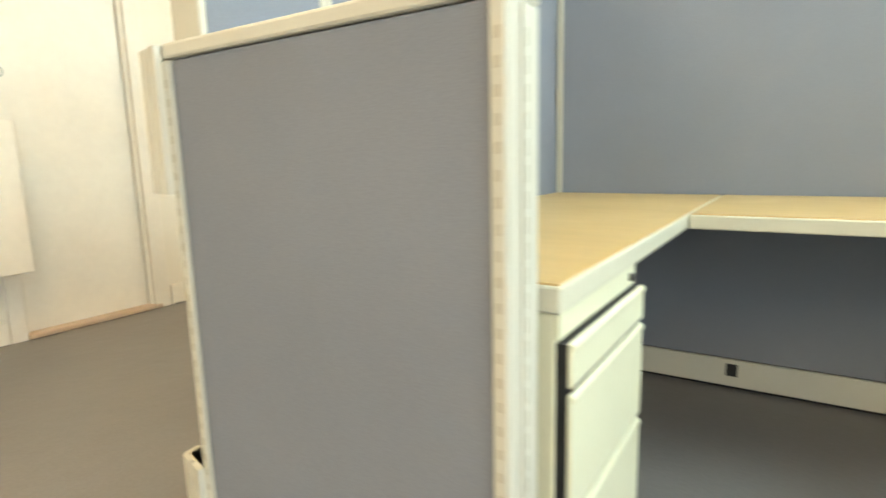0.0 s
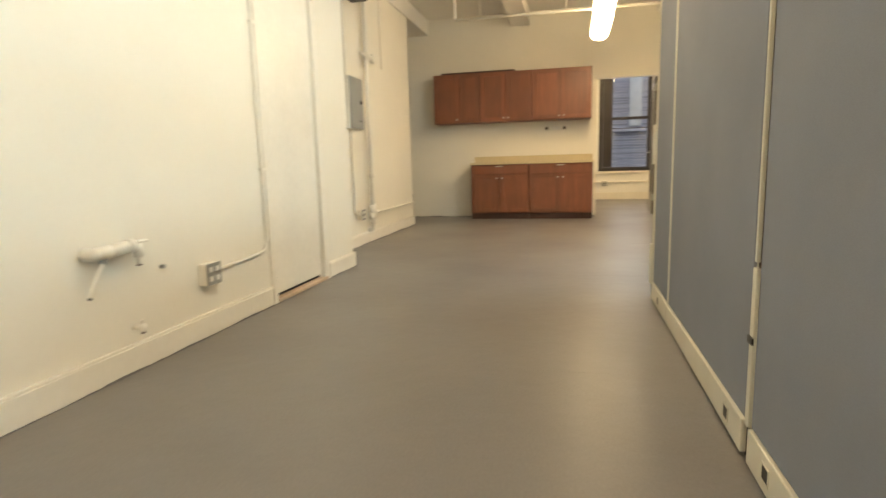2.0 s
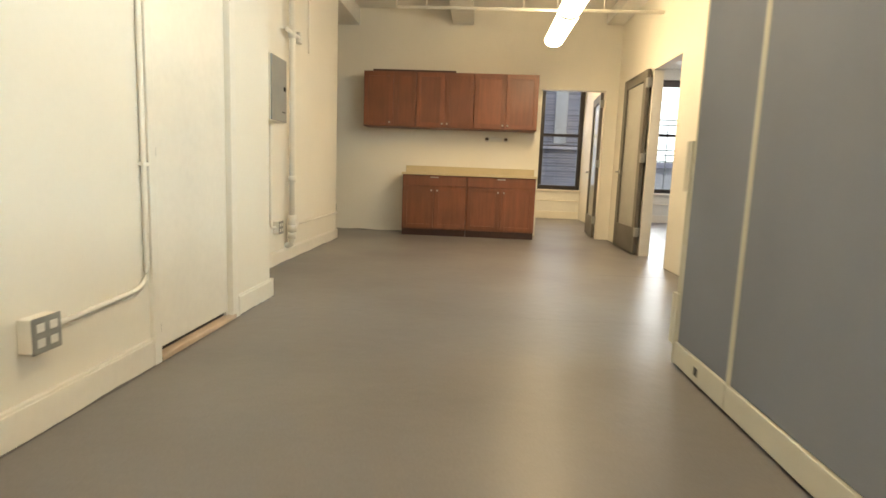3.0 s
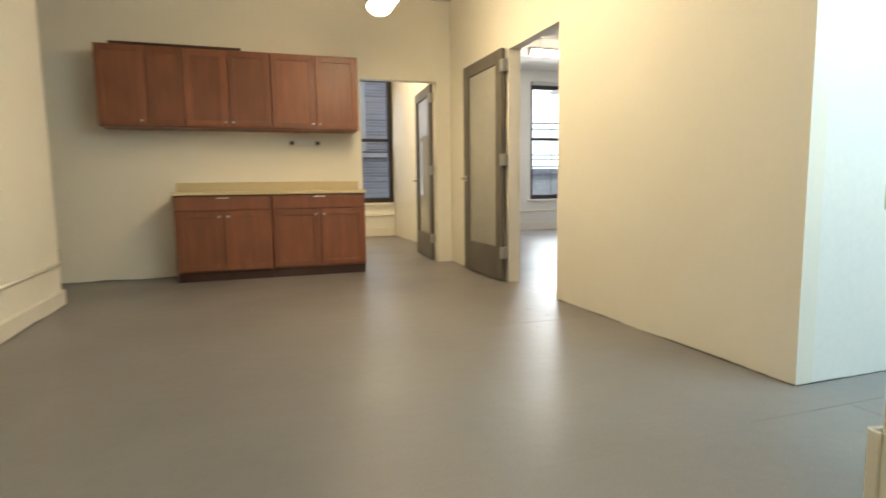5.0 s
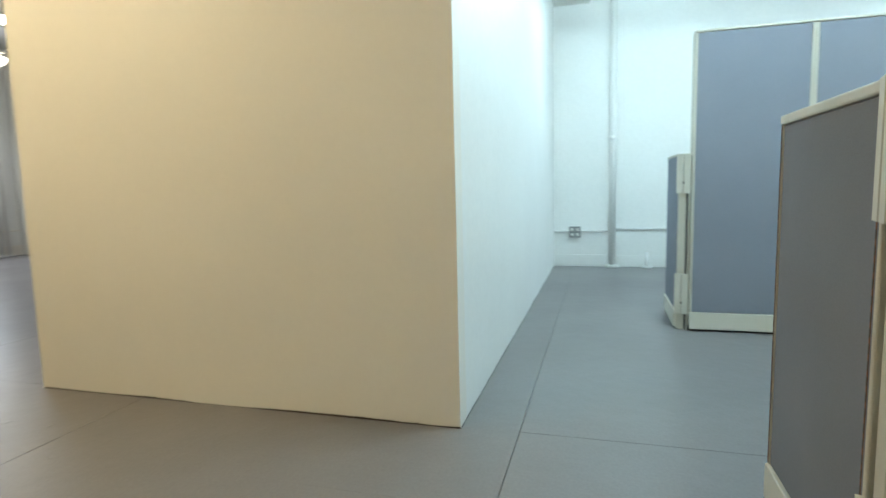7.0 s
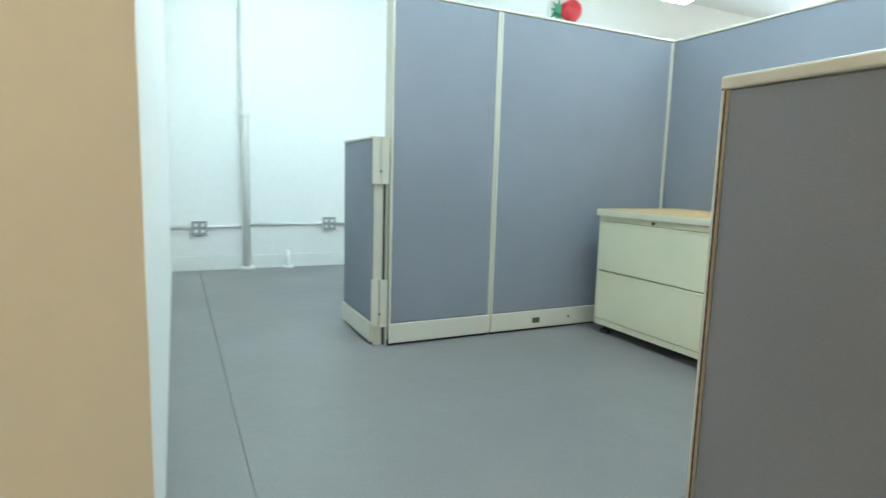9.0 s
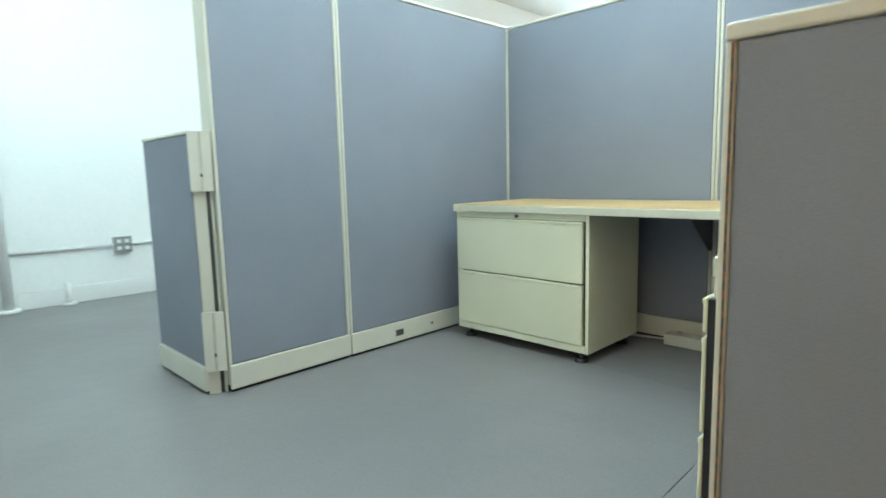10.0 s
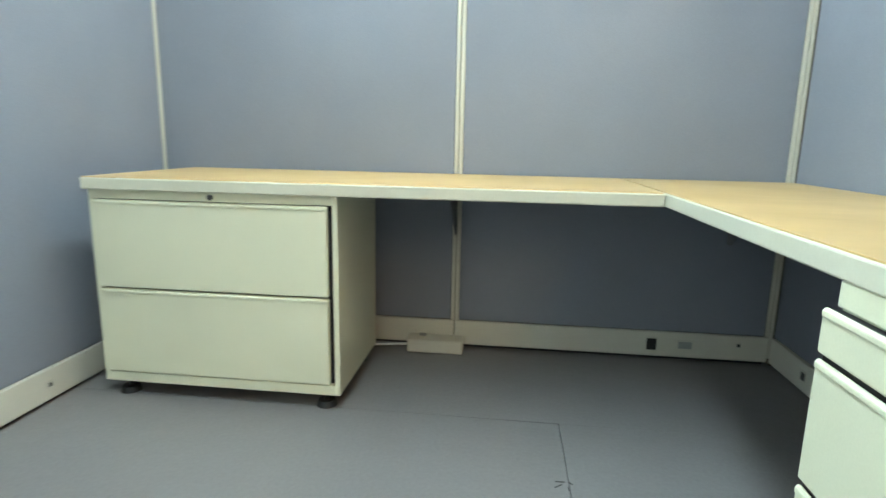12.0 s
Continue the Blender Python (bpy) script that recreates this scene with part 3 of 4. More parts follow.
part("clip", box(1.990, 3.404, 0.365, 1.9955, 3.446, 0.385), BLACK, jb)

for x in (3.56, 3.43):
    bc = thing("binder_clip", (x, 3.405, TALL), "small black binder clip on the panel's top edge", "clip", "binder clips")
    part("spring", box(x - 0.016, 3.356, TALL - 0.022, x + 0.016, 3.454, TALL + 0.012, 0.003), BLACK, bc)
    part("wire_handle", tube([(x - 0.010, 3.456, TALL - 0.020), (x, 3.460, TALL + 0.012), (x + 0.010, 3.456, TALL - 0.020)], 0.0015, sides=6), CHROME, bc)

# ---- desks ----
def worktop(x0, y0, x1, y1, label):
    ob = thing("worktop", ((x0 + x1) / 2, (y0 + y1) / 2, 0.709), label, "desk", "cubicle desks")
    part("edge_band", box(x0, y0, 0.709, x1, y1, 0.747, 0.004), EDGE, ob, "cream edge band")
    part("laminate_top", box(x0 + 0.004, y0 + 0.004, 0.7465, x1 - 0.004, y1 - 0.004, 0.750, 0.001), LAMINATE, ob, "tan wood-grain laminate")
    return ob


DL = "tan laminate worktop with cream edge"
worktop(2.735, 3.456, 4.53, 4.12, DL)
worktop(2.084, 3.456, 2.732, 5.335, DL)
worktop(2.735, 2.655, 4.53, 3.354, DL)
worktop(2.084, 1.735, 2.732, 3.354, DL)


def desk_bracket(x, y, out, label="dark grey steel bracket under the worktop"):
    ob = thing("desk_bracket", (x, y, 0.6), label, "bracket", "desk brackets")
    prof = [(y, 0.705), (y + 0.30 * out, 0.705), (y + 0.30 * out, 0.690), (y + 0.035 * out, 0.50), (y, 0.50)]
    part("gusset", prism(prof, "x", x - 0.002, x + 0.002), STEEL_DARK, ob, "dark grey steel gusset")
    part("flange", box(x - 0.018, min(y, y + 0.31 * out), 0.7025, x + 0.018, max(y, y + 0.31 * out), 0.7085), STEEL_DARK, ob)
    return ob


desk_bracket(3.385, 3.450, 1)
desk_bracket(3.385, 3.360, -1)
desk_bracket(2.30, 3.450, 1)


def lateral_file(x0, x1, y0, y1, z0, z1):
    ob = thing("lateral_file_cabinet", ((x0 + x1) / 2, (y0 + y1) / 2, 0), "pale green-cream steel two-drawer lateral file under the worktop", "cabinet")
    part("side_panel", box(x0, y0, z0, x0 + 0.018, y1, z1, 0.003), CABINET, ob)
    part("side_panel", box(x1 - 0.018, y0, z0, x1, y1, z1, 0.003), CABINET, ob)
    part("back_panel", box(x0 + 0.0185, y0, z0, x1 - 0.0185, y0 + 0.015, z1), CABINET, ob)
    part("top_rail", box(x0 + 0.0185, y0 + 0.0155, z1 - 0.030, x1 - 0.0185, y1, z1, 0.002), CABINET, ob)
    part("bottom_rail", box(x0 + 0.0185, y0 + 0.0155, z0, x1 - 0.0185, y1, z0 + 0.034, 0.002), CABINET, ob)
    part("interior", box(x0 + 0.019, y0 + 0.016, z0 + 0.035, x1 - 0.019, y1 - 0.02, z1 - 0.031), BLACK, ob)
    za, zb = z0 + 0.037, z1 - 0.033
    zm = (za + zb) / 2
    for lo, hi in ((za, zm - 0.003), (zm + 0.003, zb)):
        d = part("drawer", box(x0 + 0.033, y1 - 0.018, lo, x1 - 0.019, y1 + 0.006, hi, 0.006, seg=3), CABINET, ob)
        part("pull_lip", box(x0 + 0.031, y1 + 0.004, hi - 0.012, x1 - 0.021, y1 + 0.010, hi - 0.001, 0.003), CABINET, d)
    bm = bmesh.new()
    bmesh.ops.create_cone(bm, segments=20, radius1=0.009, radius2=0.009, depth=0.008, cap_ends=True)
    bmesh.ops.rotate(bm, verts=bm.verts, cent=(0, 0, 0), matrix=Matrix.Rotation(radians(90), 3, "X"))
    bmesh.ops.translate(bm, verts=bm.verts, vec=((x0 + x1) / 2 - 0.005, y1 + 0.003, z1 - 0.016))
    lk = part("lock", bm, SOCKET_DARK, ob, "small round dark lock")
    part("keyhole", box((x0 + x1) / 2 - 0.0065, y1 + 0.0065, z1 - 0.020, (x0 + x1) / 2 - 0.0035, y1 + 0.0075, z1 - 0.012), BLACK, lk)
    for x in (x0 + 0.06, x1 - 0.06):
        for y in (y0 + 0.06, y1 - 0.042):
            bm = bmesh.new()
            bmesh.ops.create_cone(bm, segments=20, radius1=0.036, radius2=0.028, depth=0.020, cap_ends=True)
            bmesh.ops.translate(bm, verts=bm.verts, vec=(x, y, 0.009))
            tube([(x, y, 0.015), (x, y, z0 + 0.002)], 0.010, bm)
            part("glide", bm, BLACK, ob, "black rubber glide")
    return ob


lateral_file(3.695, 4.525, 3.60, 4.098, 0.052, 0.7085)


def pedestal(x0, x1, y0, y1, label, lock=1):
    ob = thing("drawer_pedestal", ((x0 + x1) / 2, (y0 + y1) / 2, 0), label, "cabinet", "drawer pedestals")
    part("body", box(x0, y0, 0.02, x1 - 0.0065, y1, 0.7085, 0.003), CABINET, ob)
    part("header", box(x1 - 0.006, y0, 0.672, x1, y1, 0.7085, 0.002), CABINET, ob)
    part("plinth", box(x0 + 0.02, y0 + 0.02, 0.0, x1 - 0.03, y1 - 0.02, 0.0195), BLACK, ob)
    part("recess", box(x1 - 0.006, y0 + 0.003, 0.045, x1 + 0.0095, y1 - 0.003, 0.668), BLACK, ob, "black recess behind the drawer fronts")
    ye = y1 - 0.035 if lock > 0 else y0 + 0.035
    part("lock", tube([(x1 - 0.004, ye, 0.690), (x1 + 0.006, ye, 0.690)], 0.008), SOCKET_DARK, ob, "small dark lock")
    for lo, hi in ((0.607, 0.671), (0.416, 0.598), (0.05, 0.406)):
        d = part("drawer_front", box(x1 + 0.010, y0 + 0.001, lo, x1 + 0.018, y1 - 0.001, hi, 0.005, seg=3), CABINET, ob)
        part("finger_edge", box(x1 + 0.014, y0 + 0.003, hi - 0.013, x1 + 0.0205, y1 - 0.003, hi - 0.002, 0.004), CABINET, d)
    return ob


pedestal(2.10, 2.729, 4.965, 5.333, "cream steel three-drawer pedestal under the worktop end")
pedestal(2.10, 2.729, 1.740, 2.125, "cream steel three-drawer pedestal behind the wing panel")

# power box on the floor under the desk
pb = thing("power_box", (3.42, 3.52, 0), "white plastic power box on the floor with a cable", "power strip")
part("housing", box(3.34, 3.462, 0.0, 3.575, 3.548, 0.058, 0.006), CREAM, pb)
part("knob", box(3.50, 3.48, 0.058, 3.53, 3.50, 0.066, 0.003), STEEL_GREY, pb)
part("cable", tube([(3.57, 3.50, 0.02), (3.62, 3.49, 0.012), (3.69, 3.50, 0.010), (3.78, 3.52, 0.010)], 0.005), PLASTIC_WHITE, pb, smooth=True)

# ---- kitchen ----
def shaker(name, x0, x1, z0, z1, yf, parent, knob=None):
    """A shaker door, its face at yf looking to -y: stiles and rails round a sunk panel."""
    t, w = 0.020, 0.058
    bm = box(x0, yf, z0, x0 + w, yf + t, z1, 0.002)
    box(x1 - w, yf, z0, x1, yf + t, z1, 0.002, bm)
    box(x0 + w, yf, z0, x1 - w, yf + t, z0 + w, 0.002, bm)
    box(x0 + w, yf, z1 - w, x1 - w, yf + t, z1, 0.002, bm)
    d = part(name, bm, CHERRY, parent)
    part("panel", box(x0 + w - 0.002, yf + 0.009, z0 + w - 0.002, x1 - w + 0.002, yf + t - 0.002, z1 - w + 0.002), CHERRY, d)
    if knob:
        kx, kz = knob
        bm = bmesh.new()
        bmesh.ops.create_uvsphere(bm, u_segments=14, v_segments=8, radius=0.013)
        bmesh.ops.scale(bm, vec=(1, 0.7, 1), verts=bm.verts)
        bmesh.ops.translate(bm, vec=(kx, yf - 0.018, kz), verts=bm.verts)
        tube([(kx, yf + 0.001, kz), (kx, yf - 0.014, kz)], 0.006, bm)
        part("knob", bm, CHROME, d, "round nickel knob", smooth=True)
    return d


def base_unit(x0, x1, yf, yb, top):
    ob = thing("base_cabinet", ((x0 + x1) / 2, (yf + yb) / 2, 0), "cherry wood base cabinet with drawer front and two shaker doors", "cabinet", "kitchen base cabinets")
    part("carcass", box(x0, yf + 0.021, 0.095, x1, yb, top, 0.002), CHERRY, ob)
    part("toe_kick", box(x0 + 0.002, yf + 0.05, 0.0, x1 - 0.002, yb - 0.002, 0.0945), CHERRY_DARK, ob, "dark recessed toe kick")
    dz = top - 0.155
    m = (x0 + x1) / 2
    dr = part("drawer_front", box(x0 + 0.012, yf, dz + 0.006, x1 - 0.012, yf + 0.020, top - 0.006, 0.003), CHERRY, ob)
    bm = box(m - 0.06, yf - 0.022, top - 0.034, m + 0.06, yf - 0.016, top - 0.022, 0.003)
    box(m - 0.055, yf - 0.018, top - 0.032, m - 0.045, yf + 0.001, top - 0.024, 0.001, bm)
    box(m + 0.045, yf - 0.018, top - 0.032, m + 0.055, yf + 0.001, top - 0.024, 0.001, bm)
    part("bar_pull", bm, CHROME, dr, "nickel bar pull")
    shaker("door", x0 + 0.012, m - 0.012, 0.112, dz - 0.004, yf, ob, (m - 0.042, dz - 0.06))
    shaker("door", m + 0.012, x1 - 0.012, 0.112, dz - 0.004, yf, ob, (m + 0.042, dz - 0.06))
    return ob


KX0, KXM, KX1, KF = -0.105, 0.82, 1.797, 10.64
base_unit(KX0, KXM - 0.001, KF, KY - 0.002, 0.872)
base_unit(KXM + 0.001, KX1, KF, KY - 0.002, 0.872)
ct = thing("countertop", (0.85, 10.9, 0.873), "beige laminate countertop with low backsplash", "countertop")
part("slab", box(KX0 - 0.012, KF - 0.022, 0.873, KX1 + 0.012, KY - 0.002, 0.906, 0.006), COUNTER, ct)
part("backsplash", box(KX0 - 0.012, KY - 0.022, 0.907, KX1 + 0.012, KY - 0.002, 1.005, 0.004), COUNTER, ct)

U0, U1, UF, UZ0, UZ1 = -0.71, 1.772, 10.735, 1.548, 2.316


def wall_unit(x0, x1, splits, knobs):
    ob = thing("wall_cabinet", ((x0 + x1) / 2, 10.93, UZ0), "cherry wood wall cabinet with shaker doors", "cabinet", "kitchen wall cabinets")
    part("carcass", box(x0, UF + 0.021, UZ0, x1, KY - 0.002, UZ1, 0.002), CHERRY, ob)
    for (a, b), k in zip(splits, knobs):
        shaker("door", a + 0.008, b - 0.008, UZ0 + 0.012, UZ1 - 0.012, UF, ob, (k, UZ0 + 0.055) if k is not None else None)
    return ob


wall_unit(U0, 0.048, ((-0.71, -0.275), (-0.275, 0.048)), (-0.33, None))
wall_unit(0.050, 0.868, ((0.050, 0.46), (0.46, 0.868)), (0.425, 0.495))
wall_unit(0.870, U1, ((0.870, 1.32), (1.32, U1)), (1.285, 1.355))
bd = thing("loose_board", (0.0, 10.9, UZ1), "dark thin board lying on top of the wall cabinets", "board")
part("plank", box(-0.58, 10.745, UZ1 + 0.0005, 0.60, 11.0, UZ1 + 0.024, 0.003), CHERRY_DARK, bd)
# capped water stubs over the counter
for x in (1.08, 1.36):
    ob = thing("water_stub", (x, KY, 1.43), "capped nickel water stub in the wall", "pipe", "water stubs")
    bm = bmesh.new()
    bmesh.ops.create_cone(bm, segments=20, radius1=0.034, radius2=0.026, depth=0.012, cap_ends=True)
    bmesh.ops.rotate(bm, verts=bm.verts, cent=(0, 0, 0), matrix=Matrix.Rotation(radians(90), 3, "X"))
    bmesh.ops.translate(bm, verts=bm.verts, vec=(x, KY - 0.006, 1.43))
    part("escutcheon", bm, CHROME, ob)
    part("stub", tube([(x, KY - 0.012, 1.43), (x, KY - 0.06, 1.43)], 0.014), CHROME, ob)
    part("cap", box(x - 0.022, KY - 0.085, 1.412, x + 0.022, KY - 0.055, 1.448, 0.008), BROWN_GAP, ob)
pp = thing("cover_plate", (1.22, KY, 1.43), "white blank plate between the water stubs", "plate")
part("plate", box(1.135, KY - 0.035, 1.400, 1.305, KY - 0.0005, 1.460, 0.008), PLASTIC_WHITE, pp)


# ---- glazed doors ----
def glazed_door(name, label, width, height, m, hinge_z, glass):
    """A full-glass leaf, built from its hinge along +x, its face to -y; m sets it in place."""
    ob = thing(name, (0, 0, 0), label, "door", "glazed doors")
    t, s, top, bot = 0.022, 0.125, 0.125, 0.32
    part("stile", box(0.0, -t, 0.0, s, t, height, 0.004), DOOR_GREY, ob)
    part("stile", box(width - s, -t, 0.0, width, t, height, 0.004), DOOR_GREY, ob)
    part("top_rail", box(s + 0.0005, -t + 0.001, height - top, width - s - 0.0005, t - 0.001, height - 0.001, 0.003), DOOR_GREY, ob)
    part("bottom_rail", box(s + 0.0005, -t + 0.001, 0.001, width - s - 0.0005, t - 0.001, bot, 0.003), DOOR_GREY, ob)
    part("pane", box(s - 0.004, -0.003, bot - 0.004, width - s + 0.004, 0.003, height - top + 0.004), glass, ob, "glass pane")
    for sy in (-1, 1):
        bm = box(s + 0.0, sy * (t - 0.010) - 0.004, bot, s + 0.014, sy * (t - 0.010) + 0.004, height - top, 0.002)
        box(width - s - 0.014, sy * (t - 0.010) - 0.004, bot, width - s, sy * (t - 0.010) + 0.004, height - top, 0.002, bm)
        part("glazing_bead", bm, DOOR_GREY, ob)
        x = width - 0.06
        bm = tube([(x, sy * t, 1.0), (x, sy * (t + 0.05), 1.0)], 0.010)
        tube([(x + 0.012, sy * (t + 0.048), 1.0), (x - 0.125, sy * (t + 0.048), 1.0)], 0.010, bm)
        h = part("lever_handle", bm, OUTLET_GREY, ob, "nickel lever handle", smooth=True)
        part("rose", box(x - 0.026, sy * t - 0.003, 0.974, x + 0.026, sy * t + 0.003, 1.026, 0.003), CHROME, h)
    for z in hinge_z:
        part("hinge", box(-0.045, -t - 0.006, z - 0.055, 0.028, t + 0.004, z + 0.055, 0.004), STEEL_GREY, ob, "grey butt hinge")
    ob.matrix_world = m
    return ob


def along(x0, y0, x1, y1, z):
    a = math.atan2(y1 - y0, x1 - x0)
    return Matrix.Translation((x0, y0, z)) @ Matrix.Rotation(a, 4, "Z")


glazed_door("glass_door", "open grey glazed door folded back against the wall", 0.965, 2.19, along(2.915, 9.50, 2.905, 10.465, 0.014), (0.27, 1.16, 2.03), FILM_GLASS)
glazed_door("glass_door", "open grey glazed door swung into the store room", 0.92, 2.165, along(2.765, 11.27, 2.84, 12.19, 0.012), (0.27, 1.12, 2.0), FILM_GLASS)
bm = box(1.85, KY - 0.006, 2.175, 2.80, KY + 0.126, 2.192, 0.002)
structure("door_frame_1", bm, TRIM, "cream metal door head", "trim")
bm = box(BX - 0.01, 9.455, 0.0, BX + 0.11, 9.4695, 2.19, 0.003)
structure("door_frame_2", bm, TRIM, "cream door jamb", "trim")

# ---- windows ----
def window(n, x0, x1, z0, z1, rail, bars, label):
    ob = tagged(new("window_%d" % n), label, "window", kind="structure")
    ob.location = ((x0 + x1) / 2, OY + 0.12, z0)
    ORIGIN[ob] = Vector(ob.location)
    y0, y1 = OY + 0.08, OY + 0.16
    f = 0.09
    bm = box(x0, y0, z0, x0 + f, y1, z1, 0.004)
    box(x1 - f, y0, z0, x1, y1, z1, 0.004, bm)
    box(x0 + f, y0, z0, x1 - f, y1, z0 + f, 0.004, bm)
    box(x0 + f, y0, z1 - 0.14, x1 - f, y1, z1, 0.004, bm)
    part("window_frame", bm, WINDOW_BROWN, ob, "dark bronze window frame")
    part("meeting_rail", box(x0 + f, y0 - 0.01, rail - 0.03, x1 - f, y1 - 0.01, rail + 0.03, 0.003), WINDOW_BROWN, ob)
    for z in bars:
        part("glazing_bar", box(x0 + f, y0 + 0.02, z - 0.012, x1 - f, y1 - 0.02, z + 0.012, 0.002), WINDOW_BROWN, ob)
    for a, b in ((z0 + f, rail - 0.03), (rail + 0.03, z1 - 0.14)):
        g = part("pane", box(x0 + f - 0.005, y0 + 0.04, a - 0.005, x1 - f + 0.005, y0 + 0.044, b + 0.005), GLASS, ob)
        g.visible_shadow = False
    part("window_sill", box(x0 - 0.06, OY - 0.05, z0 - 0.045, x1 + 0.06, y0, z0 - 0.001, 0.006), TRIM, ob, "cream painted sill")
    return ob


window(1, W2[0], W2[1], 0.64, 3.05, 1.89, (2.22, 1.47), "tall dark-framed sash window in daylight")
w2 = window(2, W3[0] - 0.05, 3.216, 0.64, 3.05, 1.82, (1.60,), "tall dark-framed sash window facing a brick wall")
part("side_board", box(2.165, OY + 0.085, 0.735, 2.37, OY + 0.13, 2.905, 0.004), WINDOW_BROWN, w2, "dark board beside the sash")
# unseen window, added; a lamp in it brightens the office
window(3, 4.3, 5.4, 0.64, 3.05, 1.89, (2.22, 1.47), "tall dark-framed sash window in daylight")
for n, (a, b) in enumerate(((0.72, 3.20), (3.34, 7.78))):
    structure("trim_%d" % (n + 1), tube([(a, OY - 0.03, 0.40), (b, OY - 0.03, 0.40)], 0.012), TRIM, "cream surface conduit below the windows", "conduit")

# ---- outside ----
fe = thing("fire_escape", (6.7, OY + 1.0, 0), "thin dark iron fire escape railing outside the windows", "fire escape")
part("platform", box(4.0, OY + 0.32, 0.30, 7.9, OY + 1.1, 0.34), WINDOW_BROWN, fe)
for z in (2.20, 1.62, 1.36):
    part("rail", tube([(4.0, OY + 1.05, z), (7.9, OY + 1.05, z)], 0.016, sides=8), STEEL_GREY, fe)
for i in range(7):
    part("post", tube([(4.1 + 0.62 * i, OY + 1.05, 0.34), (4.1 + 0.62 * i, OY + 1.05, 2.20)], 0.013, sides=8), STEEL_GREY, fe)

bm = box(-3.0, 19.0, -16.0, 5.2, 24.0, 14.0)
nb = thing("neighbour_building", (1.0, 19.0, -16), "grey-blue brick building close behind the windows", "building")
part("wall", bm, MORTAR, nb)
for k in range(150):
    z = -3.0 + k * 0.075
    part("brick_course", box(-1.0, 18.985, z, 5.0, 18.999, z + 0.055), FACADE, nb) if z < 4.5 else None
part("pilaster", box(3.08, 18.90, 1.85, 3.42, 18.984, 4.6, 0.01), FACADE_PALE, nb, "paler vertical pilaster")
part("ledge", box(-1.0, 18.92, 1.70, 5.0, 18.984, 1.83, 0.01), MORTAR, nb)
nb2 = thing("far_building", (10.0, 34.0, -16), "pale building with a flat roof across the yard", "building")
part("wall", box(6.0, 34.0, -16.0, 26.0, 44.0, 1.6), FACADE_PALE, nb2)
part("roof", box(5.8, 33.8, 1.6, 26.2, 44.2, 1.9), FACADE, nb2)
for k in range(6):
    part("window", box(7.0 + k * 2.6, 33.97, -1.4, 8.3 + k * 2.6, 33.999, 0.4), WINDOW_BROWN, nb2)
structure("backdrop", box(-60, 80.0, -30, 90, 80.1, 70), SKY_GLOW, "bright hazy sky beyond the windows", "backdrop")
structure("ground_outside", box(-400, 15.6, -16.4, 400, 900, -16.0), FACADE, "distant street level far below", "ground")

# ---- lamps ----
def wrap_lamp(x, y, z, mat, label, group, turn=0, rods=True, w=0.115, lid=0.5):
    """A suspended wrap-round fluorescent lamp, 1.22 m long along y."""
    ob = thing("ceiling_lamp", (0, 0, 0), label, "lamp", group)
    prof = [(-w * math.cos(math.pi * k / 14), 0.06 - 0.085 * math.sin(math.pi * k / 14)) for k in range(15)]
    part("diffuser", prism(prof, "y", -0.60, 0.60), mat, ob, "glowing prismatic diffuser")
    part("housing", box(-w * lid, -0.61, 0.0605, w * lid, 0.61, 0.10, 0.006), PLASTIC_WHITE, ob, "white metal housing")
    for s in (-1, 1):
        part("end_cap", prism([(u * 1.02, v - 0.002 if v < 0.05 else v) for u, v in prof], "y", s * 0.601, s * 0.612), PLASTIC_WHITE, ob, "white end cap")
        if rods:
            part("rod", tube([(0, s * 0.42, 0.10), (0, s * 0.42, CEILING - z)], 0.006), PLASTIC_WHITE, ob)
    ob.matrix_world = pose(x, y, z, 0, 0, turn)
    return ob


kitchen = wrap_lamp(1.83, 9.245, 2.522, TUBE_KITCHEN, "suspended warm fluorescent lamp with glowing diffuser, switched on", "hall lamps")
# this lamp and its two copies are added out of view to light the hall
lamp = wrap_lamp(1.25, 4.6, 2.62, TUBE_WARM, "suspended warm fluorescent lamp with glowing diffuser, switched on", "hall lamps")
for x, y in ((1.25, 1.2), (2.0, -1.6)):
    copy_thing(lamp, pose(x, y, 2.62))
wrap_lamp(1.82, 7.96, 2.522, TUBE_WARM, "suspended warm fluorescent lamp with glowing diffuser, switched on", "hall lamps")
# cool lamps added out of view to light the cubicles and east wall
cool = wrap_lamp(5.85, 5.5, 2.62, TUBE_COOL, "added unseen suspended cool fluorescent lamp with glowing diffuser, switched on", "work area lamps")
for x, y in ((3.6, 5.3), (3.4, 3.9), (3.8, 2.4), (5.9, 2.6), (5.9, -1.5)):
    copy_thing(cool, pose(x, y, 2.62))
# two copies added out of view to brighten the store room walls
copy_thing(lamp, pose(2.45, 13.3, 2.95))
copy_thing(lamp, pose(1.5, 12.6, 2.95))
# stronger copy added out of view to brighten the south wing panel
copy_thing(kitchen, pose(3.6, -0.6, 2.62))
wrap_lamp(5.3, 12.4, 2.90, TUBE_PALE, "suspended pale fluorescent lamp in the office, switched on", "office lamps", 90, w=0.05, lid=1.3)

# sprinkler pipe before the kitchen
SY, SZ = 9.3, 2.778
sp = thing("sprinkler_pipe", (1.6, 9.3, 2.778), "cream painted sprinkler pipe hung below the ceiling", "pipe")
part("run", tube([(-0.04, SY, SZ), (BX, SY, SZ)], 0.017), TRIM, sp, smooth=True)
for x in (0.30, 1.40, 2.3):
    part("hanger", tube([(x, SY, SZ), (x, SY, CEILING)], 0.007), TRIM, sp)
